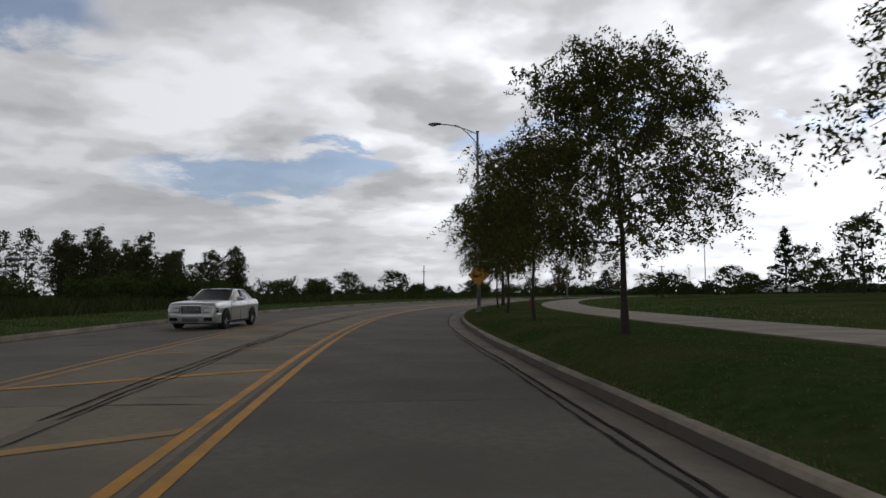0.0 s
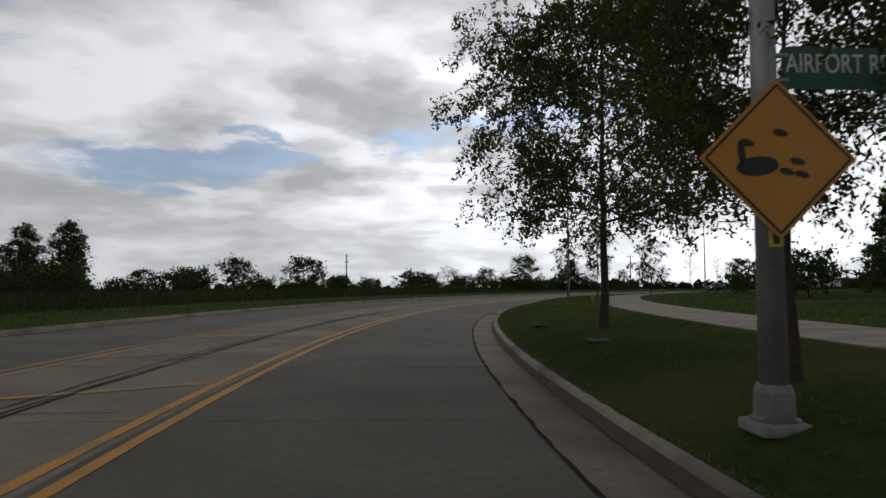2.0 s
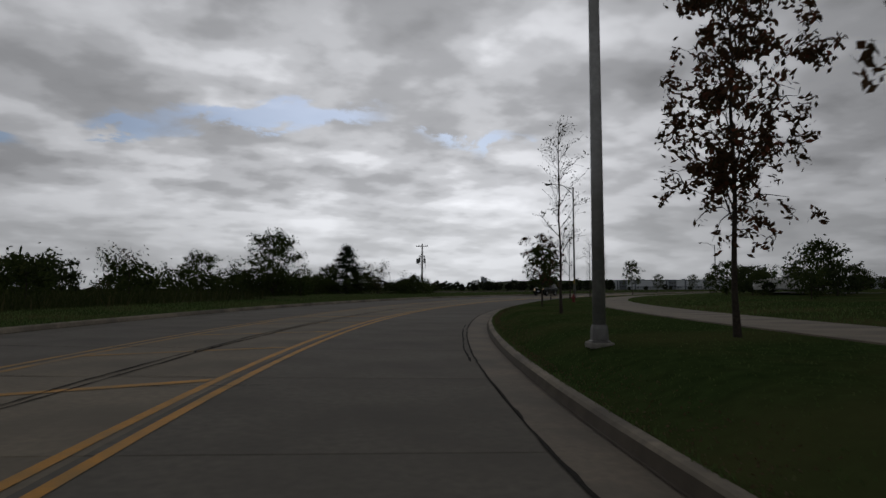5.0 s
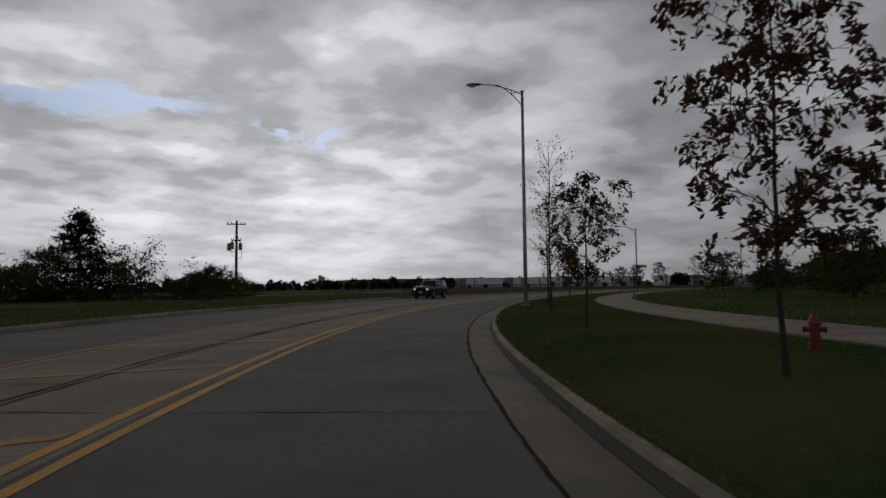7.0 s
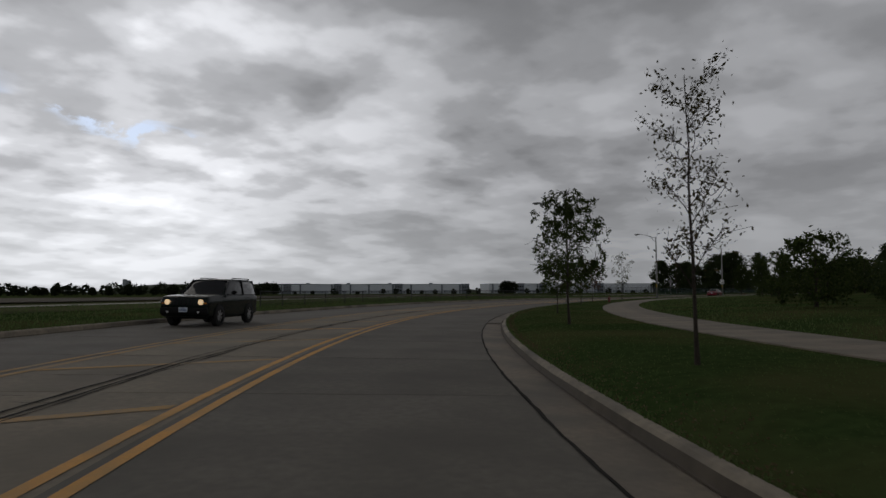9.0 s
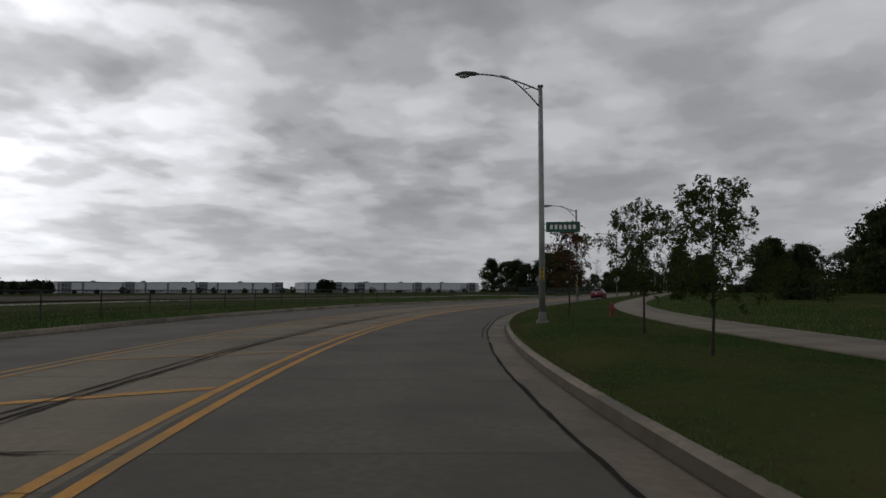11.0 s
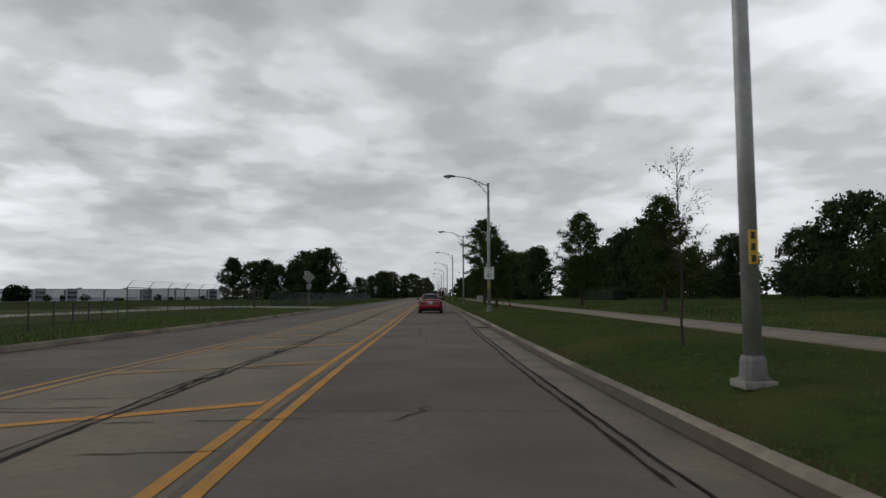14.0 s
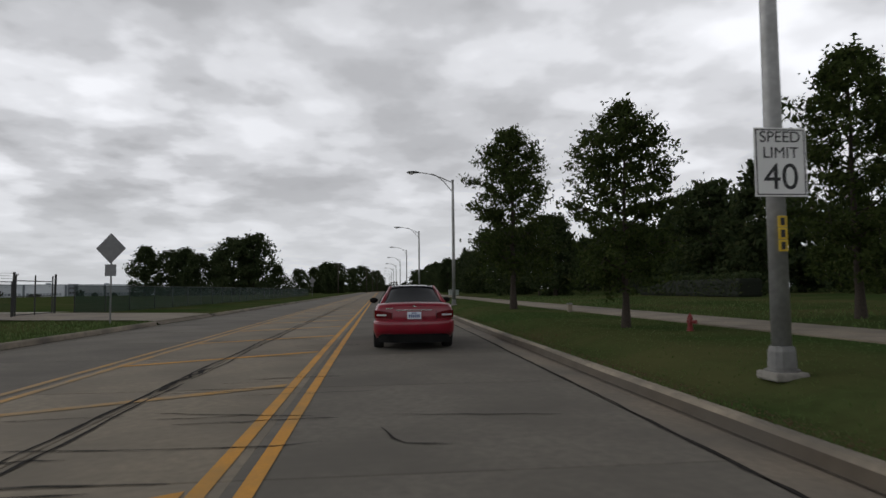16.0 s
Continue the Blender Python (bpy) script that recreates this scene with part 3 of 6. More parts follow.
def grow(rng, height, trunk_h, radius, spread, levels, lean=0.0, limbs=9, shape="round"):
    """Limbs as (points, radii), and the twig points that carry leaves."""
    limbs_out, tips = [], []
    top = height * 0.97
    zs = np.linspace(0, top, 9)
    wob = np.cumsum(rng.normal(0, 0.035 * height / 9, size=(9, 2)), 0)
    wob[0] = 0
    trunk = [Vector((wob[i][0] + lean * z, wob[i][1], z)) for i, z in enumerate(zs)]
    radii = [radius * (1.35 if i == 0 else 1) * (1 - 0.93 * (z / top) ** 0.9) + 0.008 for i, z in enumerate(zs)]
    limbs_out.append((trunk, radii))

    def env(f):
        if shape == "cone":
            return 1.05 - 0.95 * f
        if shape == "column":
            return 0.9 - 0.35 * abs(f - 0.4)
        if shape == "vase":
            return 0.55 + 0.6 * f if f < 0.65 else 1.0 - 1.1 * (f - 0.65)
        return math.sqrt(max(0.05, 1 - (2 * f - 0.85) ** 2 * 0.72))

    for i in range(limbs):
        f = (i + rng.uniform(0.1, 0.9)) / limbs
        z0 = trunk_h + (top - trunk_h) * f * 0.92
        k = z0 / top * 8
        a = int(min(k, 7))
        p0 = trunk[a].lerp(trunk[a + 1], k - a)
        az = i * 2.4 + rng.uniform(-0.5, 0.5)
        length = spread * env(f) * rng.uniform(0.75, 1.12)
        rise = {"cone": 0.1, "column": 1.4, "vase": 0.9}.get(shape, 0.55) * rng.uniform(0.6, 1.3)
        pts, q = [p0], p0.copy()
        d = Vector((math.cos(az), math.sin(az), rise)).normalized()
        for j in range(5):
            d = (d + Vector(rng.normal(0, 0.16, 3)) + Vector((0, 0, 0.05 if shape != "cone" else -0.02))).normalized()
            q = q + d * length / 5
            pts.append(q.copy())
        r0 = max(0.012, radius * 0.42 * (1 - f * 0.75))
        limbs_out.append((pts, [r0 * (1 - 0.85 * j / 5) for j in range(6)]))
        for j in range(1, 6):
            tips.append((pts[j], 0.5 if j < 3 else 0.8))
        for b in range(levels):
            j = 1 + int(rng.integers(0, 4))
            az2 = az + rng.uniform(-1.3, 1.3)
            d2 = Vector((math.cos(az2), math.sin(az2), rise * rng.uniform(0.2, 1.1))).normalized()
            ln = length * rng.uniform(0.3, 0.55)
            p1 = pts[j]
            sub = [p1, p1 + d2 * ln * 0.5 + Vector(rng.normal(0, 0.05, 3)) * ln, p1 + d2 * ln + Vector(rng.normal(0, 0.12, 3)) * ln]
            limbs_out.append((sub, [r0 * 0.45, r0 * 0.3, 0.006]))
            tips += [(sub[1], 0.8), (sub[2], 1.0), (sub[1].lerp(sub[2], 0.5), 0.9)]
    tips.append((trunk[-1], 0.8))
    return limbs_out, tips


LEAVES = {
    "locust": leaf_mat("locust_leaves", (0.042, 0.050, 0.014), (0.085, 0.090, 0.026), (0.16, 0.12, 0.03)),
    "maple": leaf_mat("maple_leaves", (0.045, 0.034, 0.017), (0.10, 0.055, 0.032), (0.18, 0.06, 0.036)),
    "green": leaf_mat("green_leaves", (0.026, 0.040, 0.012), (0.058, 0.080, 0.022), (0.09, 0.10, 0.035)),
    "dark": leaf_mat("dark_leaves", (0.027, 0.042, 0.018), (0.056, 0.074, 0.030), (0.08, 0.09, 0.04)),
    # lighter, greyer leaves: haze over the wood is put into their colour
    "hazy": leaf_mat("hazy_leaves", (0.040, 0.048, 0.022), (0.080, 0.084, 0.042), (0.14, 0.10, 0.06)),
    "thin": leaf_mat("thin_leaves", (0.045, 0.04, 0.018), (0.085, 0.075, 0.035), (0.13, 0.10, 0.05)),
    "conifer": leaf_mat("conifer_needles", (0.012, 0.021, 0.009), (0.026, 0.040, 0.016)),
}
TREE_MESHES = {}


def crown_env(f, shape):
    if shape == "cone":
        return 1.0 - 0.93 * f ** 1.1
    if shape == "column":
        return math.sqrt(max(0.04, 1 - (2 * f - 0.8) ** 2 * 0.66)) * 0.85
    if shape == "vase":
        return 0.5 + 0.6 * f if f < 0.65 else 0.95 - 1.2 * (f - 0.65)
    if shape == "oval":
        return max(0.08, (1 - f) ** 0.55 * (0.72 + 1.15 * f) * 0.88)
    return math.sqrt(max(0.05, 1 - (2 * f - 0.85) ** 2 * 0.74))


def tree_kind(key, seed, height, trunk_h, radius, spread, limbs, levels, leaves, leaf_size, leaf, shape="round", clump=0.5, droop=0.3, fill=0, spray=0.0, twigs=False):
    """fill: clumps set through the whole crown; spray: leaves strung along drooping twigs of that length."""
    rng = np.random.default_rng(seed)
    ls, tips = grow(rng, height, trunk_h, radius, spread, levels, limbs=limbs, shape=shape)
    tp = np.array([tuple(t[0]) for t in tips])
    w = np.array([t[1] for t in tips])
    base = tp
    if fill:
        ph = rng.uniform(0, 6.28, 3)
        q = []
        for _ in range(fill):
            f = rng.uniform(0.0, 1.0) ** 0.9
            a = rng.uniform(0, 2 * math.pi)
            lump = 1 + 0.16 * math.sin(2 * a + 7 * f + ph[0]) + 0.13 * math.sin(3 * a - 11 * f + ph[1]) + 0.1 * math.sin(17 * f + ph[2])
            r = spread * crown_env(f, shape) * lump * rng.uniform(0.12, 1.0) ** 0.55
            q.append((r * math.cos(a), r * math.sin(a), trunk_h + (height - trunk_h) * f + rng.normal(0, 0.15)))
        q = np.array(q)
        if twigs:
            for c in q:
                d = np.linalg.norm(base - c, axis=1) + 0.6 * np.maximum(0, base[:, 2] - c[2])
                b0 = base[int(np.argmin(d))]
                if np.linalg.norm(b0 - c) > 0.9:
                    continue
                m = (b0 + c) / 2 + np.array([0, 0, 0.12])
                ls.append(([Vector(b0), Vector(m), Vector(c)], [0.016, 0.011, 0.005]))
        tp = np.concatenate([tp, q])
        w = np.concatenate([w * 0.6, np.full(fill, 1.0)])
    bm = bmesh.new()
    for i, (pts, rr) in enumerate(ls):
        tube(bm, pts, rr, 9 if i == 0 else (5 if i <= limbs * (levels + 1) and leaf_size < 0.1 else 3), cap=False)
    trunk_me = bm_mesh("trunk", bm, BARK, True)
    idx = rng.choice(len(tp), size=leaves, p=w / w.sum())
    if spray:
        k = max(1, leaves // 22)
        idx = rng.choice(len(tp), size=k, p=w / w.sum())
        cen = tp[idx] + rng.normal(0, 1, size=(k, 3)) * clump * np.array([1, 1, 0.75])
        d = cen * np.array([1, 1, 0]) / (np.linalg.norm(cen[:, :2], axis=1)[:, None] + 0.1) + rng.normal(0, 0.7, size=(k, 3))
        d[:, 2] -= 0.35
        d /= np.linalg.norm(d, axis=1)[:, None]
        u = rng.uniform(0, 1, size=(k, 22, 1))
        cen = (cen[:, None, :] + d[:, None, :] * u * spray + rng.normal(0, 0.055, size=(k, 22, 3)) - np.array([0, 0, 0.16]) * u * u).reshape(-1, 3)
    else:
        cen = tp[idx] + rng.normal(0, 1, size=(leaves, 3)) * clump * np.array([1, 1, 0.7]) * rng.uniform(0.2, 1.0, size=(leaves, 1))
    cen = cen[cen[:, 2] > trunk_h * 0.75]
    crown_me = fast_mesh("crown", leaf_array(cen, leaf_size, rng, droop), 2, LEAVES[leaf])
    TREE_MESHES[key] = (trunk_me, crown_me)


def tree(key, x, y, z, label, scale=1.0, turn=0.0, name="tree", group="", category="tree", squash=1.0):
    m = pose(x, y, z - 0.03, 0, 0, turn) @ Matrix.Diagonal((scale * squash, scale * squash, scale, 1))
    t = thing(name, label, category, m, group)
    tr, cr = TREE_MESHES[key]
    for nm, me in (("trunk", tr), ("crown", cr)):
        ob = new(nm, me)
        ob.parent = t
    return t


tree_kind("locust_a", 11, 8.5, 2.5, 0.11, 3.7, 17, 8, 62000, 0.058, "locust", "round", 0.24, 0.3, 430, 0.5, True)
tree_kind("locust_b", 12, 6.1, 2.1, 0.056, 2.5, 15, 7, 32000, 0.046, "locust", "round", 0.2, 0.3, 330, 0.42, True)
tree_kind("maple_a", 21, 6.5, 1.7, 0.05, 1.7, 15, 7, 6000, 0.07, "maple", "column", 0.16, 0.3, 60, 0.3, True)
tree_kind("maple_b", 22, 5.5, 1.6, 0.036, 1.5, 13, 6, 4000, 0.07, "maple", "oval", 0.16, 0.3, 60, 0.3, True)
tree_kind("sparse_a", 31, 7.4, 1.8, 0.05, 1.7, 15, 9, 1500, 0.06, "thin", "column", 0.25)
tree_kind("bare", 33, 7.6, 1.8, 0.05, 1.8, 16, 9, 350, 0.06, "thin", "column", 0.25)
tree_kind("sparse_b", 32, 7.5, 2.2, 0.058, 2.2, 15, 8, 2600, 0.065, "locust", "vase", 0.2, 0.3, 30, 0.4, True)
tree_kind("linden", 41, 5.8, 1.5, 0.05, 1.9, 16, 6, 6500, 0.07, "green", "oval", 0.16, 0.3, 110, 0.25, True)
tree_kind("oak_a", 51, 10.0, 1.6, 0.17, 2.9, 18, 6, 18000, 0.11, "green", "oval", 0.28, 0.3, 330, 0.0, True)
tree_kind("lawn_a", 52, 9.0, 0.9, 0.16, 3.4, 10, 2, 2800, 0.22, "dark", "round", 0.45, 0.3, 120)
tree_kind("wood_a", 61, 11.0, 0.3, 0.14, 2.7, 10, 2, 2300, 0.19, "hazy", "column", 0.36, 0.3, 90)
tree_kind("wood_b", 62, 10.0, 1.6, 0.10, 1.9, 12, 4, 1900, 0.12, "hazy", "oval", 0.3, 0.3, 40)
tree_kind("broad_a", 71, 18.0, 0.2, 0.4, 7.0, 12, 2, 8500, 0.46, "dark", "round", 1.0, 0.3, 230)
tree_kind("broad_b", 72, 16.0, 0.2, 0.35, 5.8, 12, 2, 7500, 0.44, "dark", "oval", 0.9, 0.3, 210)
tree_kind("bush_a", 81, 4.6, 0.15, 0.10, 2.7, 10, 3, 3300, 0.15, "green", "round", 0.34, 0.3, 110)
tree_kind("bush_b", 82, 3.2, 0.1, 0.07, 2.5, 8, 2, 1900, 0.165, "dark", "round", 0.36, 0.3, 70)
tree_kind("bush_thin", 83, 3.4, 0.3, 0.05, 2.2, 16, 7, 900, 0.10, "thin", "vase", 0.4)
tree_kind("cedar", 91, 6.0, 0.3, 0.14, 2.6, 24, 4, 12000, 0.08, "conifer", "cone", 0.26, 0.3, 260)
tree_kind("spruce", 92, 11.0, 0.3, 0.2, 2.9, 24, 3, 4200, 0.2, "conifer", "cone", 0.36, 0.3, 120)
tree_kind("weed_shrub", 95, 2.0, 0.1, 0.04, 1.7, 10, 3, 1000, 0.12, "green", "round", 0.36)

LOC = "honey locust street tree with dark trunk and feathery green crown"
def street_trees(rows, label, name):
    for s, o, key, sc, turn in rows:
        p = at(s, o, 0.16)
        tree(key, p.x, p.y, p.z, label, sc, turn, name, "street trees on the verge")


street_trees(((7.5, 7.6, "locust_b", 0.74, 30), (16.3, 6.6, "locust_a", 0.70, 200), (24.3, 6.2, "locust_b", 0.95, 80), (33.7, 6.4, "locust_b", 1.0, 310), (42.6, 6.3, "locust_b", 0.85, 150), (51.4, 6.5, "locust_a", 0.88, 300)), LOC, "honey_locust")
street_trees(((91.0, 6.5, "maple_b", 0.84, 40), (99.0, 8.0, "maple_a", 1.0, 90), (129.2, 6.5, "maple_b", 0.78, 200), (138.2, 6.4, "maple_b", 0.67, 10), (97.0, 12.6, "maple_b", 0.9, 10), (220.4, 6.7, "maple_b", 0.70, 75)), "young street maple with sparse reddish autumn leaves", "young_maple")
street_trees(((111.0, 6.8, "bare", 0.88, 120), (148.8, 6.6, "bare", 0.86, 0), (159.2, 6.7, "bare", 0.78, 50), (167.2, 6.4, "sparse_a", 0.60, 150), (233.5, 6.8, "sparse_b", 0.63, 20), (258.0, 6.5, "bare", 0.5, 90)), "thin young street tree, half bare with few leaves", "young_tree")
street_trees(((119.8, 6.6, "linden", 0.5, 60), (180.0, 6.6, "linden", 0.76, 0), (190.5, 6.8, "linden", 0.48, 80), (203.5, 7.0, "linden", 0.5, 120), (209, 7.4, "linden", 0.55, 210)), "young linden street tree with pointed green crown", "linden")
street_trees(((310.0, 7.0, "oak_a", 0.82, 0), (295.4, 6.7, "oak_a", 0.53, 120), (296.4, 13.4, "oak_a", 0.72, 220), (278.2, 13.3, "oak_a", 0.58, 40)), "broad leafy green street tree with grey trunk", "street_tree")

# left-hand wood, bushes and lone trees
tree_kind("scrub_tree", 84, 4.6, 0.15, 0.10, 2.5, 14, 4, 11000, 0.075, "green", "round", 0.26, 0.3, 260)
tree_kind("scrub_bush", 85, 2.4, 0.1, 0.06, 2.3, 12, 3, 7000, 0.07, "green", "round", 0.26, 0.3, 170)
rnd = random.Random(3)
for i in range(92):
    u = rnd.random()
    x, y = -64.5 + 17 * rnd.random() - 1.5 * u, 76 + 48 * u
    tree("wood_a" if rnd.random() < 0.38 else "wood_b", x, y, 0.0, "slender tree in a small wood with dark foliage greyed by painted haze", rnd.uniform(0.58, 0.88), rnd.uniform(0, 360), "woodland_tree", "trees of the small wood")
for i in range(30):
    u = (i + rnd.random()) / 30
    tree(("bush_b", "bush_a", "weed_shrub")[i % 3], -50.5 - 2 * u + 4 * rnd.random(), 73 + 51 * u, 0.0, "dense undergrowth bush at the foot of the small wood", rnd.uniform(0.7, 1.0), rnd.uniform(0, 360), "wood_edge_bush", "undergrowth of the small wood", "bush")
for x, y, key, sc, nm in ((-28.5, 116, "bush_a", 1.05, "rounded_tree"), (-21.0, 119, "bush_a", 1.1, "rounded_tree"), (-35, 119, "bush_b", 1.1, "bush"), (-31.5, 110, "bush_b", 0.9, "bush"), (-39, 114, "bush_a", 0.75, "rounded_tree"), (-20.5, 150, "bush_a", 0.7, "rounded_tree"), (-16.2, 174.6, "cedar", 0.5, "cedar"), (-8.5, 143, "bush_b", 1.1, "bush"), (-6.3, 142, "bush_b", 1.0, "bush"), (-2.2, 144, "bush_thin", 1.1, "bush"), (4.5, 150.4, "scrub_tree", 0.95, "rounded_tree"), (11.4, 152.4, "scrub_tree", 1.42, "rounded_tree"), (13.6, 154.6, "scrub_bush", 0.95, "bush"), (8.2, 152, "scrub_bush", 1.2, "bush"), (15.3, 171.9, "scrub_bush", 0.9, "bush"), (17.4, 170.5, "scrub_bush", 1.0, "bush"), (19.6, 169.0, "scrub_bush", 1.15, "bush"), (21.0, 168.1, "scrub_tree", 0.85, "rounded_tree"), (24.4, 165.8, "scrub_bush", 1.25, "bush"), (27.9, 163.4, "scrub_bush", 0.75, "bush"), (30.2, 163.0, "scrub_bush", 1.05, "bush"), (22.8, 166.9, "cedar", 1.08, "cedar"), (18.5, 165, "scrub_bush", 1.0, "bush"), (26.0, 164.0, "bush_thin", 1.05, "bush"), (33, 172, "scrub_bush", 0.9, "bush"), (36, 173, "scrub_bush", 0.8, "bush"), (-68.0, 67.5, "wood_b", 0.7, "woodland_tree")):
    lab = {"rounded_tree": "small rounded green tree at the field edge", "bush": "low scrubby bush at the field edge", "cedar": "dark conical cedar at the field edge", "woodland_tree": "thin lone tree at the field edge"}[nm]
    tree(key, x, y, 0.1, lab, sc, rnd.uniform(0, 360), nm, "field edge trees", "bush" if nm == "bush" else "tree", 1.3 if nm == "cedar" else 1.0)
# far clump by the straight
CLUMP = [(368.3, 260, 0.98), (366.2, 251.5, 0.8), (363.3, 245.8, 0.92), (358.4, 240.2, 0.72), (357.3, 233.6, 0.85), (351.5, 228, 0.95), (355.2, 224.1, 0.8), (348.5, 221.4, 1.0), (350.6, 214.9, 0.55), (360.3, 210.1, 0.45)]
CLUMP += [(404.3, 210.7, 0.62), (411.8, 206.6, 0.68), (416.6, 208.6, 0.7), (432.7, 204.4, 0.7), (480.1, 201.5, 0.75), (518.1, 198.8, 0.8), (565.6, 196.8, 0.7), (613, 193.9, 0.8), (670, 192.7, 0.8)]
for i, (x, y, sc) in enumerate(CLUMP):
    tree("broad_a" if i % 2 else "broad_b", x, y, -0.1, "large dark shade tree in full leaf", sc, i * 67, "shade_tree", "far trees by the straight")
# woods behind the footpath along the straight
def wood_tree(s, o, key, size):
    p = at(s, o, 0.3)
    tree(key, p.x, p.y, p.z, "tall dark tree in the roadside wood", {"spruce": 0.72, "lawn_a": 0.9}.get(key, 0.5) * size, rnd.uniform(0, 360), "roadside_tree", "roadside wood")


for i in range(30):
    wood_tree(344 + 5.3 * i + 0.1 * i * i + rnd.uniform(-2, 2), rnd.uniform(16, 19.5), ("broad_b", "lawn_a", "broad_a", "broad_b", "spruce")[i % 5], rnd.uniform(0.85, 1.1))
for i in range(14):
    wood_tree(326 + 5.8 * i + rnd.uniform(-2.5, 2.5), rnd.uniform(28, 38), ("broad_b", "broad_a", "spruce")[i % 3], rnd.uniform(0.95, 1.2))
for i in range(17):
    p = at(264 + 5.3 * i + rnd.uniform(-2, 2), rnd.uniform(34, 56), 0.7)
    key = ("broad_b", "lawn_a", "broad_a")[i % 3]
    tree(key, p.x, p.y, p.z, "tall dark tree in the roadside wood", {"lawn_a": 0.95}.get(key, 0.5) * rnd.uniform(0.85, 1.12), rnd.uniform(0, 360), "roadside_tree", "roadside wood")

# dark trees beyond the fence on the straight
for s, o, key, sc in ((500, -16, "broad_b", 0.42), (541, -15, "broad_a", 0.4)):
    p = at(s, o, 0.0)
    tree(key, p.x, p.y, p.z, "large dark shade tree in full leaf", sc, s, "shade_tree", "far trees by the straight")

for i in range(20):
    p = at(271 + 5.0 * i + rnd.uniform(-2, 2), rnd.uniform(27, 33) if i > 6 else rnd.uniform(31, 40), 0.45)
    tree(("bush_b", "bush_a", "bush_b", "spruce")[i % 4], p.x, p.y, p.z, "dark undergrowth bush along the edge of the roadside wood", (0.45 if i % 4 == 3 else 1.1) * rnd.uniform(0.85, 1.2), rnd.uniform(0, 360), "wood_edge_bush", "undergrowth of the roadside wood", "bush")

# ======== vehicles ========
CAR_RED = mat("red_car_paint", (0.21, 0.004, 0.018), (0.18, 0.004, 0.015), 3, 0.3, 0, coat=0.6, spec=0.35)
CAR_WHITE = mat("silver_car_paint", (0.46, 0.48, 0.48), (0.42, 0.44, 0.44), 3, 0.28, 0, metal=0.6, coat=0.6)
CAR_DARK = mat("dark_green_car_paint", (0.007, 0.012, 0.010), (0.005, 0.010, 0.008), 3, 0.25, 0, coat=0.0, spec=0.22)
RUBBER = mat("tyre_rubber", (0.018, 0.018, 0.018), (0.012, 0.012, 0.012), 30, 0.9, 0.002)
ALLOY = mat("alloy_rim", (0.42, 0.42, 0.43), (0.34, 0.34, 0.35), 8, 0.35, 0, metal=0.8)
BLACK = mat("black_plastic", (0.007, 0.007, 0.007), (0.005, 0.005, 0.005), 20, 0.7, 0, spec=0.2)
CHROME = mat("chrome", (0.75, 0.75, 0.76), (0.7, 0.7, 0.7), 4, 0.12, 0, metal=1.0)
TINT = glass_mat("tinted_car_glass", (0.012, 0.014, 0.016))
RED_LENS = glass_mat("red_lamp_lens", (0.10, 0.004, 0.008), 0.08)
CLEAR_LENS = glass_mat("clear_lamp_lens", (0.55, 0.55, 0.55), 0.1)
PLATE_MAT = mat("plate_white", (0.62, 0.66, 0.72), (0.55, 0.60, 0.68), 6, 0.5)
PLATE_INK = mat("plate_ink", (0.06, 0.10, 0.26), None, 6, 0.5)


def ease(rows, n):
    """Rows of numbers, refined n times between neighbours with a smooth curve."""
    a = np.array(rows, float)
    out = []
    for i in range(len(a) - 1):
        p0, p1, p2, p3 = a[max(i - 1, 0)], a[i], a[i + 1], a[min(i + 2, len(a) - 1)]
        for u in np.arange(n) / n:
            out.append(p1 + 0.5 * u * (p2 - p0) * 0.6 + (3 * u * u - 2 * u ** 3) * (p2 - p1) - 0.3 * u * (p2 - p0))
    out.append(a[-1])
    return out


def car_body(stations, crown=0.65, flat=0.6):
    """Sections along y: half width, sill, shoulder and top heights, with a crease below the shoulder."""
    bm = bmesh.new()
    rings = []
    for y, w, zb, zs, zt in ease(stations, 3):
        h = zs - zb
        half = [(0, zb), (0.80 * w, zb), (0.955 * w, zb + 0.03), (0.985 * w, zb + 0.12 * h), (0.975 * w, zb + 0.42 * h), (0.992 * w, zb + 0.70 * h), (1.0 * w, zb + 0.80 * h), (0.985 * w, zb + 0.88 * h), (0.955 * w, zs), (0.90 * w, zs + crown * (zt - zs)), (flat * w, zt), (0, zt + 0.012)]
        pts = half + [(-x, z) for x, z in half[-2:0:-1]]
        rings.append([bm.verts.new((x, y, z)) for x, z in pts])
    n = len(rings[0])
    for a, b in zip(rings, rings[1:]):
        for k in range(n):
            bm.faces.new((a[k], a[(k + 1) % n], b[(k + 1) % n], b[k]))
    bm.faces.new(rings[0])
    bm.faces.new(rings[-1][::-1])
    return bm


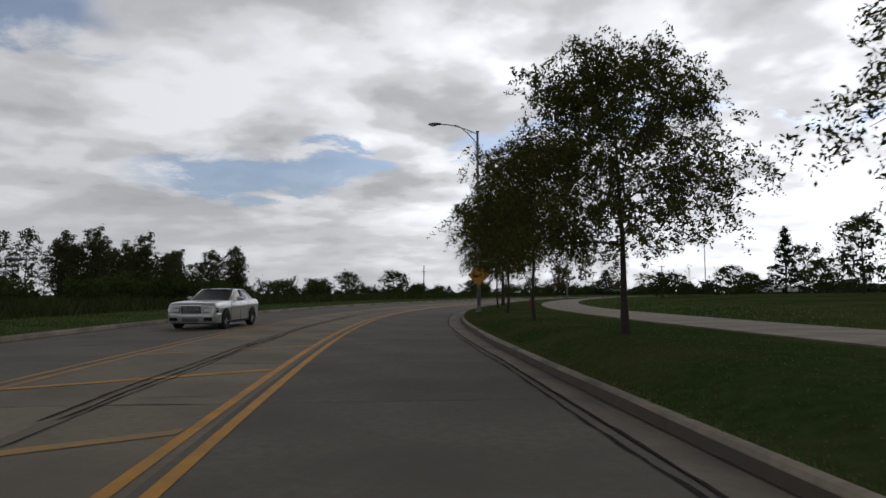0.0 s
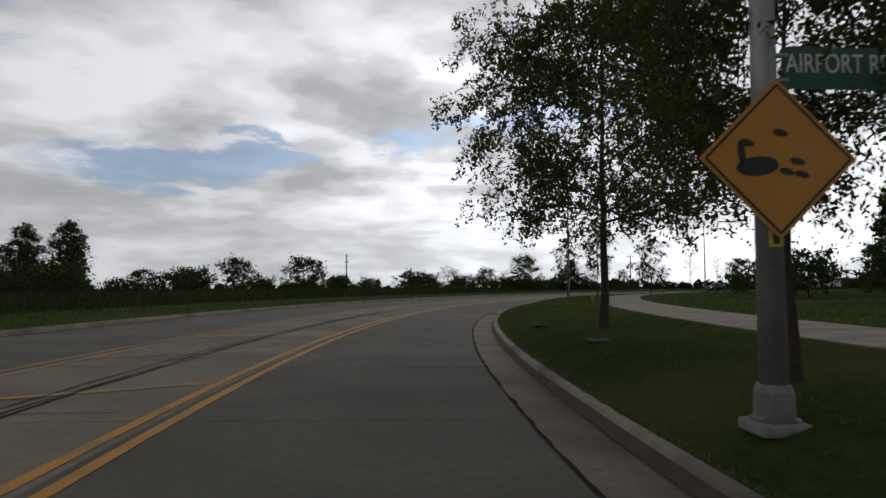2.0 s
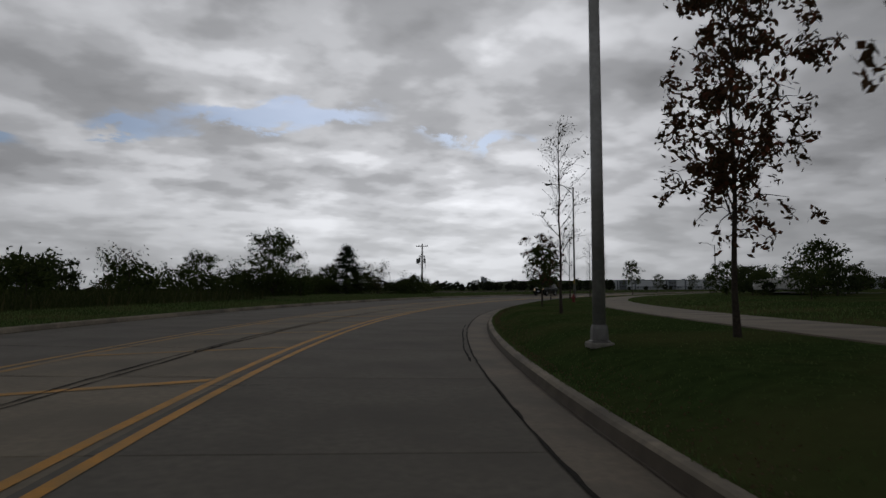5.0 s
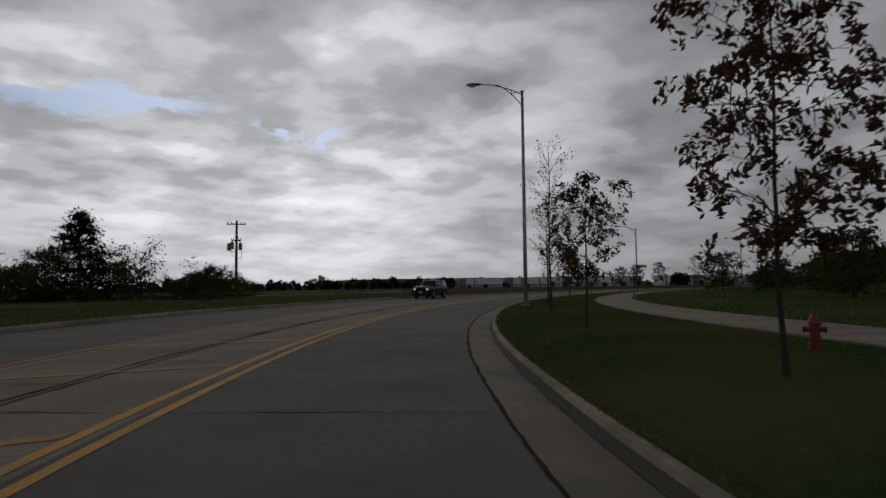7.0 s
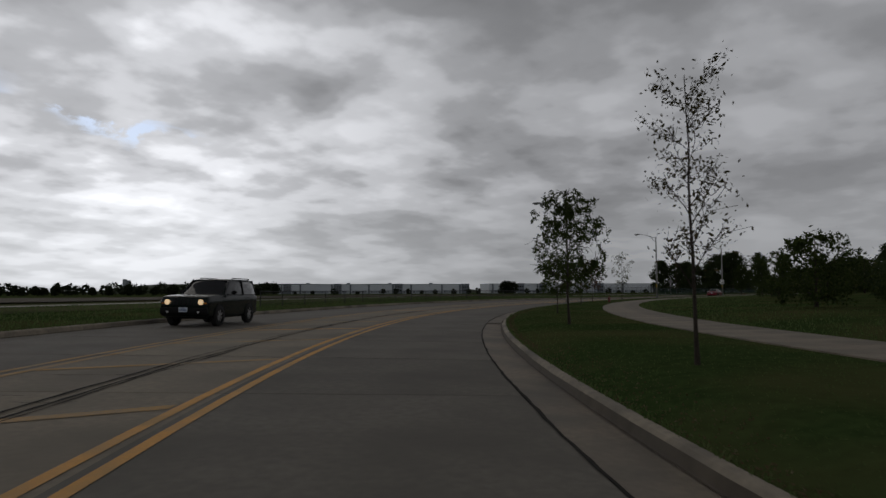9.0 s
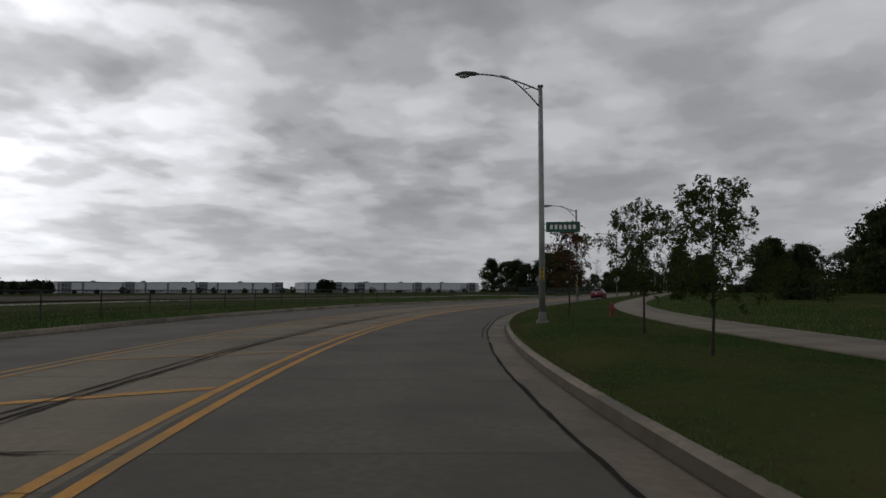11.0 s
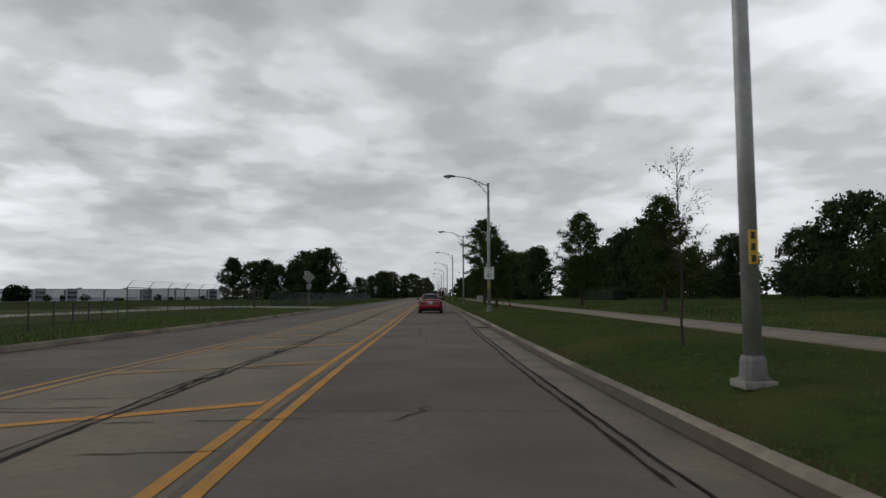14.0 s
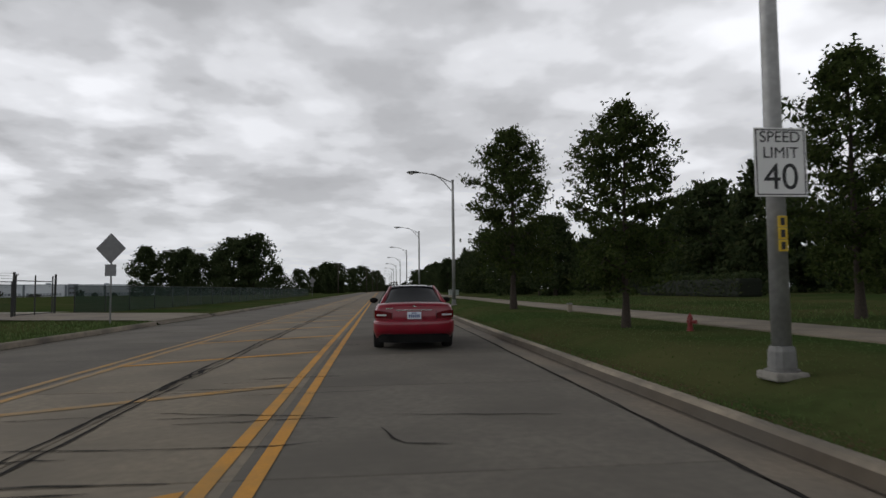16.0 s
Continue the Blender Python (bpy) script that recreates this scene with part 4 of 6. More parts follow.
def bumper_band(name, length, width, y, depth, prof, material, parent, wrap=0.5, label="", sign=-1):
    """A band round the car's end: prof is (out, z) from top to bottom, sign the way it faces."""
    bm = bmesh.new()
    rows = []
    path = [(-width, wrap), (-width, wrap * 0.4), (-width + 0.03, 0.10), (-width + 0.12, 0.0), (-width * 0.55, -depth * 0.7), (0, -depth), (width * 0.55, -depth * 0.7), (width - 0.12, 0.0), (width - 0.03, 0.10), (width, wrap * 0.4), (width, wrap)]
    for out, z in prof:
        row = []
        for x, q in path:
            e = 1.0 if abs(x) < width - 0.05 else 0.35
            row.append(bm.verts.new((x * (1 + 0.35 * out * (1 if e < 1 else 0)), y + sign * -(q - out * e), z)))
        rows.append(row)
    for a, b in zip(rows, rows[1:]):
        for k in range(len(path) - 1):
            bm.faces.new((a[k], a[k + 1], b[k + 1], b[k]))
    return part(name, bm, material, parent, label, True)


def greenhouse(bm, y0, y1, r0, r1, zb, zr, wb, wr, grow=0.0):
    """The glazed cabin: three levels with rounded corners."""
    rings = []
    for f in (0.0, 0.35, 0.7, 0.92, 1.0):
        g = f ** 0.9
        a, b = y0 + (r0 - y0) * g - grow, y1 + (r1 - y1) * g + grow
        w = wb + (wr - wb) * f ** 1.3 + grow
        z = zb + (zr - zb) * (f if f < 0.95 else 1.0)
        c = 0.16
        pts = [(-w, a + c), (-w + 0.04, a + 0.05), (-w + c + 0.06, a), (0, a - 0.03), (w - c - 0.06, a), (w - 0.04, a + 0.05), (w, a + c), (w, b - c), (w - 0.04, b - 0.05), (w - c - 0.06, b), (0, b + 0.05), (-w + c + 0.06, b), (-w + 0.04, b - 0.05), (-w, b - c)]
        if f == 1.0:
            pts = [(x * 0.93, a + (y - a) * 0.97 + 0.03) for x, y in pts]
            z += 0.015
        rings.append([bm.verts.new((x, y, z)) for x, y in pts])
    n = len(rings[0])
    for a, b in zip(rings, rings[1:]):
        for k in range(n):
            bm.faces.new((a[k], a[(k + 1) % n], b[(k + 1) % n], b[k]))
    bm.faces.new(rings[-1])
    return rings


def wheel(parent, x, y, r, wid):
    side = 1 if x > 0 else -1
    prof = [(r * 0.66, -wid / 2), (r * 0.93, -wid / 2), (r, -wid / 2 + 0.03), (r, wid / 2 - 0.03), (r * 0.93, wid / 2), (r * 0.66, wid / 2)]
    bm = bmesh.new()
    n = 28
    rings = [[bm.verts.new((x + o * 1.0, y + q * math.cos(2 * math.pi * k / n), r + q * math.sin(2 * math.pi * k / n))) for q, o in prof] for k in range(n)]
    for k in range(n):
        a, b = rings[k], rings[(k + 1) % n]
        for j in range(len(prof) - 1):
            bm.faces.new((a[j], a[j + 1], b[j + 1], b[j]))
    wh = new("wheel")
    wh.parent = parent
    part("tyre", bm, RUBBER, wh, smooth=True)
    bm = bmesh.new()
    xo = x + side * (wid / 2 - 0.03)
    bmesh.ops.create_cone(bm, cap_ends=True, segments=28, radius1=r * 0.67, radius2=r * 0.63, depth=0.04, matrix=Matrix.Translation((xo - side * 0.05, y, r)) @ Matrix.Rotation(radians(90), 4, "Y"))
    for k in range(7):
        a = 2 * math.pi * k / 7
        box(bm, (0.035, r * 0.6, 0.06), (0, 0, 0), 0.008, Matrix.Translation((xo - side * 0.01, y, r)) @ Matrix.Rotation(a, 4, "X") @ Matrix.Translation((0, r * 0.32, 0)))
    part("rim", bm, ALLOY, wh)


def simple(name, size, centre, material, parent, bevel=0.01, label="", m=None):
    bm = bmesh.new()
    box(bm, size, centre, bevel, m)
    return part(name, bm, material, parent, label, True if bevel > 0.03 else False)


def arch(parent, x, y, r):
    """The dark wheel opening on the body's side."""
    side = 1 if x > 0 else -1
    bm = bmesh.new()
    n = 16
    ring = [[bm.verts.new((x + dx, y + rr * math.cos(a), r * 0.92 + rr * math.sin(a))) for a in np.linspace(-0.15, math.pi + 0.15, n)] for rr, dx in ((r * 0.2, side * 0.004), (r * 1.16, side * 0.004), (r * 1.19, -side * 0.03))]
    for p, q in zip(ring, ring[1:]):
        for k in range(n - 1):
            bm.faces.new((p[k], p[k + 1], q[k + 1], q[k]))
    part("wheel_arch", bm, BLACK, parent)


def cabin(t, cfg, paint_mat, roof_mat):
    bm = bmesh.new()
    greenhouse(bm, *cfg)
    part("glazing", bm, TINT, t, "dark tinted glass", True)
    y0, y1, r0, r1, zb, zr, wb, wr = cfg
    bm = bmesh.new()
    pts = []
    for y in np.linspace(r0 - 0.06, r1 + 0.06, 9):
        u = (y - r0 + 0.06) / (r1 - r0 + 0.12)
        w = wr * (1.0 - 0.05 * abs(2 * u - 1) ** 3) + 0.03
        cz = zr - 0.035 * abs(2 * u - 1) ** 2.5
        pts.append([bm.verts.new((x, y, cz + z)) for x, z in ((-w, -0.035), (-w + 0.01, 0.0), (-w * 0.6, 0.03), (0, 0.04), (w * 0.6, 0.03), (w - 0.01, 0.0), (w, -0.035))])
    for a, b in zip(pts, pts[1:]):
        for k in range(6):
            bm.faces.new((a[k], a[k + 1], b[k + 1], b[k]))
    part("roof", bm, roof_mat, t, smooth=True)
    for sx in (-1, 1):
        for (ya, yb, wd) in ((y0 + 0.05, r0 + 0.04, 0.04), (y1 - 0.05, r1 - 0.03, 0.034)):
            bm = bmesh.new()
            tube(bm, [(sx * (wb - 0.05), ya, zb - 0.03), (sx * (wb + wr - 0.06) / 2, (ya + yb) / 2, (zb + zr) / 2), (sx * (wr - 0.01), yb, zr - 0.01)], [wd * 1.4, wd, wd * 0.8], 6)
            part("pillar", bm, paint_mat, t, smooth=True)
        ym = (r0 + r1) / 2 + 0.1
        bm = bmesh.new()
        tube(bm, [(sx * (wb + 0.01), ym, zb), (sx * (wr + 0.025), ym - 0.04, zr - 0.02)], 0.035, 6)
        part("door_pillar", bm, BLACK, t)
        bm = bmesh.new()
        bmesh.ops.create_uvsphere(bm, u_segments=12, v_segments=8, radius=1)
        for v in bm.verts:
            v.co = Vector((sx * (wb + 0.17) + v.co.x * 0.11, y1 - 0.52 + v.co.y * 0.06, zb + 0.08 + v.co.z * 0.075))
        part("door_mirror", bm, BLACK if paint_mat is not CAR_WHITE else paint_mat, t, smooth=True)
        simple("door_handle", (0.02, 0.18, 0.03), (sx * (wb + 0.085), ym - 0.35, zb - 0.12), paint_mat, t, 0.006)


def number_plate(t, y, z, facing, wd=0.31, ht=0.16):
    pl = simple("number_plate", (wd, 0.012, ht), (0, y, z), PLATE_MAT, t, 0.004)
    for k in range(6):
        simple("bar", (0.028, 0.004, 0.065), (-0.105 + 0.042 * k, y + facing * 0.008, z - 0.01), PLATE_INK, pl, 0)
    simple("bar", (0.12, 0.004, 0.018), (0, y + facing * 0.008, z + 0.055), PLATE_INK, pl, 0)


def curved_panel(name, pts_lr, z0, z1, material, parent, out=0.012, label=""):
    """A lamp or trim that wraps round a corner: (x, y) points, from z0 to z1."""
    bm = bmesh.new()
    lo = [bm.verts.new((x, y, z0(i) if callable(z0) else z0)) for i, (x, y) in enumerate(pts_lr)]
    hi = [bm.verts.new((x, y, z1(i) if callable(z1) else z1)) for i, (x, y) in enumerate(pts_lr)]
    fs = [bm.faces.new((lo[k], lo[k + 1], hi[k + 1], hi[k])) for k in range(len(lo) - 1)]
    r = bmesh.ops.extrude_face_region(bm, geom=fs)
    vs = [v for v in r["geom"] if isinstance(v, bmesh.types.BMVert)]
    cx = sum(p[0] for p in pts_lr) / len(pts_lr)
    for v in vs:
        v.co.x *= 0.96
        v.co.y += 0.06 if v.co.y < 2 else -0.06
    return part(name, bm, material, parent, label)


def door_lines(t, x, z0, z1, ys):
    for sx in (-1, 1):
        for y in ys:
            simple("door_gap", (0.006, 0.012, z1 - z0), (sx * x, y, (z0 + z1) / 2), BLACK, t, 0)


def red_sedan(m):
    t = thing("car", "glossy red four door sedan seen from behind on the road", "car", m)
    st = [(0.00, 0.72, 0.42, 0.82, 0.90), (0.03, 0.79, 0.39, 0.91, 0.985), (0.08, 0.845, 0.36, 0.95, 1.02), (0.16, 0.875, 0.30, 0.965, 1.04), (0.3, 0.888, 0.25, 0.975, 1.055), (0.5, 0.892, 0.22, 0.97, 1.05), (0.9, 0.895, 0.2, 0.96, 1.03), (1.7, 0.895, 0.19, 0.935, 0.99), (2.6, 0.895, 0.19, 0.925, 0.98), (3.2, 0.89, 0.19, 0.91, 0.97), (3.6, 0.88, 0.19, 0.88, 0.95), (4.1, 0.865, 0.2, 0.82, 0.88), (4.4, 0.81, 0.23, 0.74, 0.78), (4.53, 0.72, 0.28, 0.62, 0.66), (4.58, 0.6, 0.34, 0.54, 0.57)]
    part("body", car_body(st), CAR_RED, t, smooth=True)
    bumper_band("rear_bumper", 0, 0.895, 0.02, 0.10, [(-0.02, 0.665), (0.02, 0.655), (0.035, 0.63), (0.04, 0.56), (0.03, 0.46), (0.0, 0.385), (-0.04, 0.36)], CAR_RED, t, 0.5)
    # insert drawn lower and near black, standing for the shade under the car
    bumper_band("diffuser", 0, 0.80, 0.05, 0.09, [(0.01, 0.41), (0.0, 0.36), (-0.01, 0.27), (-0.03, 0.17)], BLACK, t, 0.3, "black lower bumper insert, stretched down over the car's shade")
    cabin(t, (0.52, 3.42, 1.32, 2.70, 0.99, 1.42, 0.79, 0.53), CAR_RED, glass_mat("black_glass_roof", (0.01, 0.01, 0.011), 0.05))
    for sx in (-1, 1):
        for y in (0.98, 3.74):
            arch(t, sx * 0.893, y, 0.33)
            wheel(t, sx * 0.80, y, 0.325, 0.23)
        pts = [(sx * 0.50, -0.008), (sx * 0.62, -0.008), (sx * 0.74, -0.002), (sx * 0.83, 0.03), (sx * 0.88, 0.10), (sx * 0.903, 0.28)]
        lamp = curved_panel("tail_lamp", pts, lambda i: 0.70 + 0.006 * i, lambda i: (0.82, 0.855, 0.875, 0.885, 0.89, 0.885)[i], RED_LENS, t, label="red wraparound tail lamp")
        curved_panel("reversing_lens", [(x * 1.004, y - 0.012) for x, y in pts[1:4]], 0.765, 0.80, CLEAR_LENS, lamp, label="clear strip")
    simple("underside", (1.56, 4.0, 0.08), (0, 2.3, 0.2), BLACK, t, 0.01)
    bm = bmesh.new()
    bmesh.ops.create_cone(bm, cap_ends=False, segments=18, radius1=0.05, radius2=0.05, depth=0.12, matrix=Matrix.Translation((-0.52, 0.0, 0.31)) @ Matrix.Rotation(radians(90), 4, "X") @ Matrix.Diagonal((1.5, 0.8, 1, 1)))
    part("exhaust_pipe", bm, CHROME, t)
    simple("chrome_strip", (0.80, 0.025, 0.024), (0, -0.004, 0.885), CHROME, t, 0.006)
    number_plate(t, -0.012, 0.765, -1)
    bm = bmesh.new()
    bmesh.ops.create_cone(bm, cap_ends=True, segments=18, radius1=0.038, radius2=0.038, depth=0.014, matrix=Matrix.Translation((0, 0.022, 0.955)) @ Matrix.Rotation(radians(90), 4, "X"))
    part("emblem", bm, CHROME, t)
    simple("model_badge", (0.15, 0.008, 0.03), (-0.55, 0.012, 0.925), CHROME, t, 0.002)
    for sx in (-1, 1):
        simple("boot_gap", (0.008, 0.012, 0.2), (sx * 0.49, -0.002, 0.77), BLACK, t, 0)
    bm = bmesh.new()
    vs = [bm.verts.new(v) for v in ((-0.02, 1.32, 1.45), (0.02, 1.32, 1.45), (0.02, 1.48, 1.46), (-0.02, 1.48, 1.46), (0, 1.35, 1.54), (0, 1.40, 1.53))]
    for f in ((0, 1, 4), (1, 2, 5, 4), (2, 3, 5), (3, 0, 4, 5)):
        bm.faces.new([vs[i] for i in f])
    part("fin_aerial", bm, BLACK, t)
    door_lines(t, 0.886, 0.3, 0.92, (1.35, 2.25, 3.2))
    return t


def pale_sedan(m, label, name="car", paint_mat=None):
    paint_mat = paint_mat or CAR_WHITE
    t = thing(name, label, "car", m)
    st = [(0.00, 0.78, 0.36, 0.86, 0.93), (0.05, 0.86, 0.31, 0.96, 1.02), (0.12, 0.91, 0.27, 1.0, 1.06), (0.3, 0.93, 0.24, 1.02, 1.09), (0.8, 0.94, 0.21, 1.02, 1.09), (2.0, 0.94, 0.2, 1.0, 1.06), (3.0, 0.94, 0.2, 0.99, 1.05), (3.6, 0.935, 0.2, 0.96, 1.04), (4.3, 0.93, 0.2, 0.93, 1.02), (4.75, 0.92, 0.21, 0.90, 0.98), (4.88, 0.90, 0.22, 0.87, 0.95), (4.95, 0.88, 0.24, 0.82, 0.90), (5.0, 0.83, 0.28, 0.74, 0.80)]
    part("body", car_body(st, 0.8, 0.7), paint_mat, t, smooth=True)
    bumper_band("front_bumper", 0, 0.925, 4.98, 0.08, [(-0.01, 0.585), (0.02, 0.575), (0.03, 0.54), (0.025, 0.44), (0.01, 0.34), (-0.02, 0.25)], paint_mat, t, 0.45, sign=1)
    cabin(t, (0.50, 3.30, 1.30, 2.45, 1.04, 1.47, 0.81, 0.63), paint_mat, paint_mat)
    for sx in (-1, 1):
        for y in (1.0, 4.05):
            arch(t, sx * 0.94, y, 0.37)
            wheel(t, sx * 0.85, y, 0.36, 0.23)
        curved_panel("lamp_surround", [(sx * 0.42, 5.006), (sx * 0.6, 5.006), (sx * 0.80, 4.985), (sx * 0.885, 4.93), (sx * 0.915, 4.8)], 0.62, 0.80, BLACK, t, label="dark headlamp housing")
        curved_panel("head_lamp", [(sx * 0.45, 5.016), (sx * 0.6, 5.016), (sx * 0.78, 4.998), (sx * 0.86, 4.955)], 0.645, 0.775, CLEAR_LENS, t, label="rectangular clear headlamp")
        simple("lower_intake", (0.30, 0.05, 0.12), (sx * 0.62, 5.04, 0.38), BLACK, t, 0.02)
        simple("window_trim", (0.012, 2.5, 0.02), (sx * 0.875, 1.95, 1.035), CHROME, t, 0)
        simple("sill_strip", (0.02, 2.3, 0.05), (sx * 0.93, 2.5, 0.27), BLACK, t, 0)
    simple("grille_surround", (0.78, 0.07, 0.36), (0, 5.02, 0.71), CHROME, t, 0.03)
    simple("grille", (0.70, 0.05, 0.30), (0, 5.04, 0.71), BLACK, t, 0.015)
    for k in range(6):
        simple("grille_bar", (0.69, 0.02, 0.016), (0, 5.068, 0.59 + 0.047 * k), CHROME, t, 0.004)
    simple("centre_intake", (0.60, 0.05, 0.13), (0, 5.075, 0.36), mat("intake_mesh", (0.10, 0.10, 0.10), (0.05, 0.05, 0.05), 60, 0.6), t, 0.02)
    simple("underside", (1.6, 4.5, 0.06), (0, 2.5, 0.22), BLACK, t, 0.01)
    door_lines(t, 0.93, 0.3, 0.98, (1.5, 2.45, 3.5))
    return t


def boxy_suv(m):
    t = thing("suv", "dark green boxy sport utility vehicle with headlamps lit", "car", m)
    st = [(0.00, 0.82, 0.42, 0.98, 1.05), (0.05, 0.87, 0.36, 1.05, 1.11), (0.3, 0.88, 0.32, 1.07, 1.13), (1.5, 0.885, 0.30, 1.07, 1.13), (2.8, 0.885, 0.30, 1.06, 1.12), (3.3, 0.88, 0.30, 1.04, 1.11), (3.9, 0.88, 0.31, 1.02, 1.09), (4.25, 0.875, 0.33, 1.0, 1.06), (4.33, 0.865, 0.36, 0.97, 1.02), (4.37, 0.85, 0.38, 0.93, 0.97)]
    part("body", car_body(st, 0.9, 0.84), CAR_DARK, t, smooth=True)
    cabin(t, (0.02, 3.12, 0.14, 2.42, 1.11, 1.66, 0.83, 0.69), CAR_DARK, CAR_DARK)
    lit = glow_mat("lit_headlamp", (1.0, 0.72, 0.42), 1.6)
    for sx in (-1, 1):
        for y in (0.85, 3.5):
            arch(t, sx * 0.884, y, 0.37)
            wheel(t, sx * 0.80, y, 0.365, 0.23)
        bm = bmesh.new()
        bmesh.ops.create_cone(bm, cap_ends=True, segments=20, radius1=0.095, radius2=0.085, depth=0.05, matrix=Matrix.Translation((sx * 0.60, 4.375, 0.86)) @ Matrix.Rotation(radians(90), 4, "X"))
        part("head_lamp", bm, lit, t, "round lit headlamp")
        bm = bmesh.new()
        bmesh.ops.create_cone(bm, cap_ends=True, segments=14, radius1=0.04, radius2=0.035, depth=0.05, matrix=Matrix.Translation((sx * 0.55, 4.455, 0.52)) @ Matrix.Rotation(radians(90), 4, "X"))
        part("fog_lamp", bm, CLEAR_LENS, t)
        simple("turn_lamp", (0.10, 0.04, 0.05), (sx * 0.76, 4.37, 0.82), glass_mat("amber_lens", (0.5, 0.18, 0.02), 0.15), t, 0.01)
        bm = bmesh.new()
        tube(bm, [(sx * 0.62, 0.3, 1.66), (sx * 0.62, 0.4, 1.71), (sx * 0.62, 1.9, 1.72), (sx * 0.62, 2.0, 1.67)], 0.018, 6)
        part("roof_rail", bm, BLACK, t)
    for k in range(7):
        simple("grille_slot", (0.06, 0.04, 0.2), (-0.36 + 0.12 * k, 4.365, 0.86), BLACK, t, 0.012)
    simple("bumper", (1.70, 0.16, 0.24), (0, 4.37, 0.55), BLACK, t, 0.05)
    number_plate(t, 4.45, 0.60, 1)
    simple("underside", (1.5, 4.0, 0.08), (0, 2.2, 0.32), BLACK, t, 0.01)
    return t


red_sedan(road_pose(295.0, 1.70, 0.006, -1.0))
pale_sedan(road_pose(31.6, -5.5, 0.006, 178, True), "pale silver four door sedan with large chrome grille on the road")
boxy_suv(road_pose(184.2, -6.4, 0.006, 180, True))

# ======== signs, hydrants and small street things ========
SIGN_YEL = mat("sign_yellow", (0.50, 0.22, 0.010), (0.45, 0.20, 0.010), 3, 0.45)
SIGN_GREEN = mat("sign_green", (0.010, 0.085, 0.045), (0.009, 0.075, 0.04), 3, 0.45)
SIGN_WHITE = mat("sign_white", (0.72, 0.72, 0.70), (0.66, 0.66, 0.64), 3, 0.5)
SIGN_BLACK = mat("sign_black", (0.012, 0.012, 0.012), None, 3, 0.5)
SIGN_BACK = mat("sign_back", (0.20, 0.20, 0.20), (0.16, 0.16, 0.16), 6, 0.5, 0, metal=0.4)
POSTM = mat("steel_post", (0.16, 0.16, 0.155), (0.11, 0.11, 0.108), 14, 0.6, 0, metal=0.3)


def lettering(body, size, material, parent, m, name="lettering"):
    cu = bpy.data.curves.new(name, "FONT")
    cu.body, cu.size, cu.align_x, cu.align_y, cu.extrude = body, size, "CENTER", "CENTER", 0.002
    tmp = bpy.data.objects.new("tmp", cu)
    scene.collection.objects.link(tmp)
    me = bpy.data.meshes.new_from_object(tmp.evaluated_get(bpy.context.evaluated_depsgraph_get()))
    bpy.data.objects.remove(tmp)
    me.materials.clear()
    me.materials.append(material)
    ob = new(name, me)
    ob.parent = parent
    ob.matrix_basis = m
    return ob


FACE = pose(0, 0, 0, 90, 0, 0)  # lettering that looks back along the road


def at_face(x, y, z):
    return Matrix.Translation((x, y, z)) @ FACE


def ellipse(bm, cx, cz, rx, rz, y, turn=0.0, n=14):
    vs = []
    for k in range(n):
        a = 2 * math.pi * k / n
        x, z = rx * math.cos(a), rz * math.sin(a)
        c, s = math.cos(turn), math.sin(turn)
        vs.append(bm.verts.new((cx + c * x - s * z, y, cz + s * x + c * z)))
    bm.faces.new(vs)


def diamond(parent, side, z, y, face, back, border=True):
    d = Matrix.Translation((0, y, z)) @ Matrix.Rotation(radians(45), 4, "Y")
    bm = bmesh.new()
    box(bm, (side, 0.006, side), (0, 0, 0), 0.0, d)
    plate = part("sign_plate", bm, face, parent)
    if border:
        for dx, dz, sx, sz in ((0, 1, 1, 0), (0, -1, 1, 0), (1, 0, 0, 1), (-1, 0, 0, 1)):
            bm = bmesh.new()
            q = side * 0.46
            box(bm, (2 * q if sx else 0.018, 0.003, 2 * q if sz else 0.018), (dx * q, -0.006, dz * q), 0.0, d)
            part("border", bm, SIGN_BLACK, plate)
    return plate


# warning sign and street name blade on the first lamp
w = thing("warning_sign", "yellow diamond warning sign with black shapes strapped to a lamp post", "sign", road_pose(41.0, 5.2, -0.2) @ Matrix.Translation((0, -0.17, 0)))
pl = diamond(w, 0.88, 2.42, 0, SIGN_YEL, SIGN_BACK)
bm = bmesh.new()
ellipse(bm, -0.17, 2.36, 0.17, 0.075, -0.008, 0.1)
ellipse(bm, -0.29, 2.46, 0.03, 0.10, -0.008, 0.15)
ellipse(bm, -0.25, 2.54, 0.06, 0.028, -0.008, -0.2)
part("dark_shape", bm, SIGN_BLACK, pl)
for x, z in ((0.06, 2.32), (0.18, 2.30), (0.15, 2.40), (0.02, 2.62)):
    bm = bmesh.new()
    ellipse(bm, x, z, 0.06, 0.026, -0.008, -0.25)
    part("dark_shape", bm, SIGN_BLACK, pl)
for z in (2.2, 2.65):
    bm = bmesh.new()
    tube(bm, [(0.16 * math.cos(a), 0.17 + 0.16 * math.sin(a), z) for a in np.linspace(0, 2 * math.pi, 15)], 0.01, 5, False)
    part("strap", bm, GALV, w)


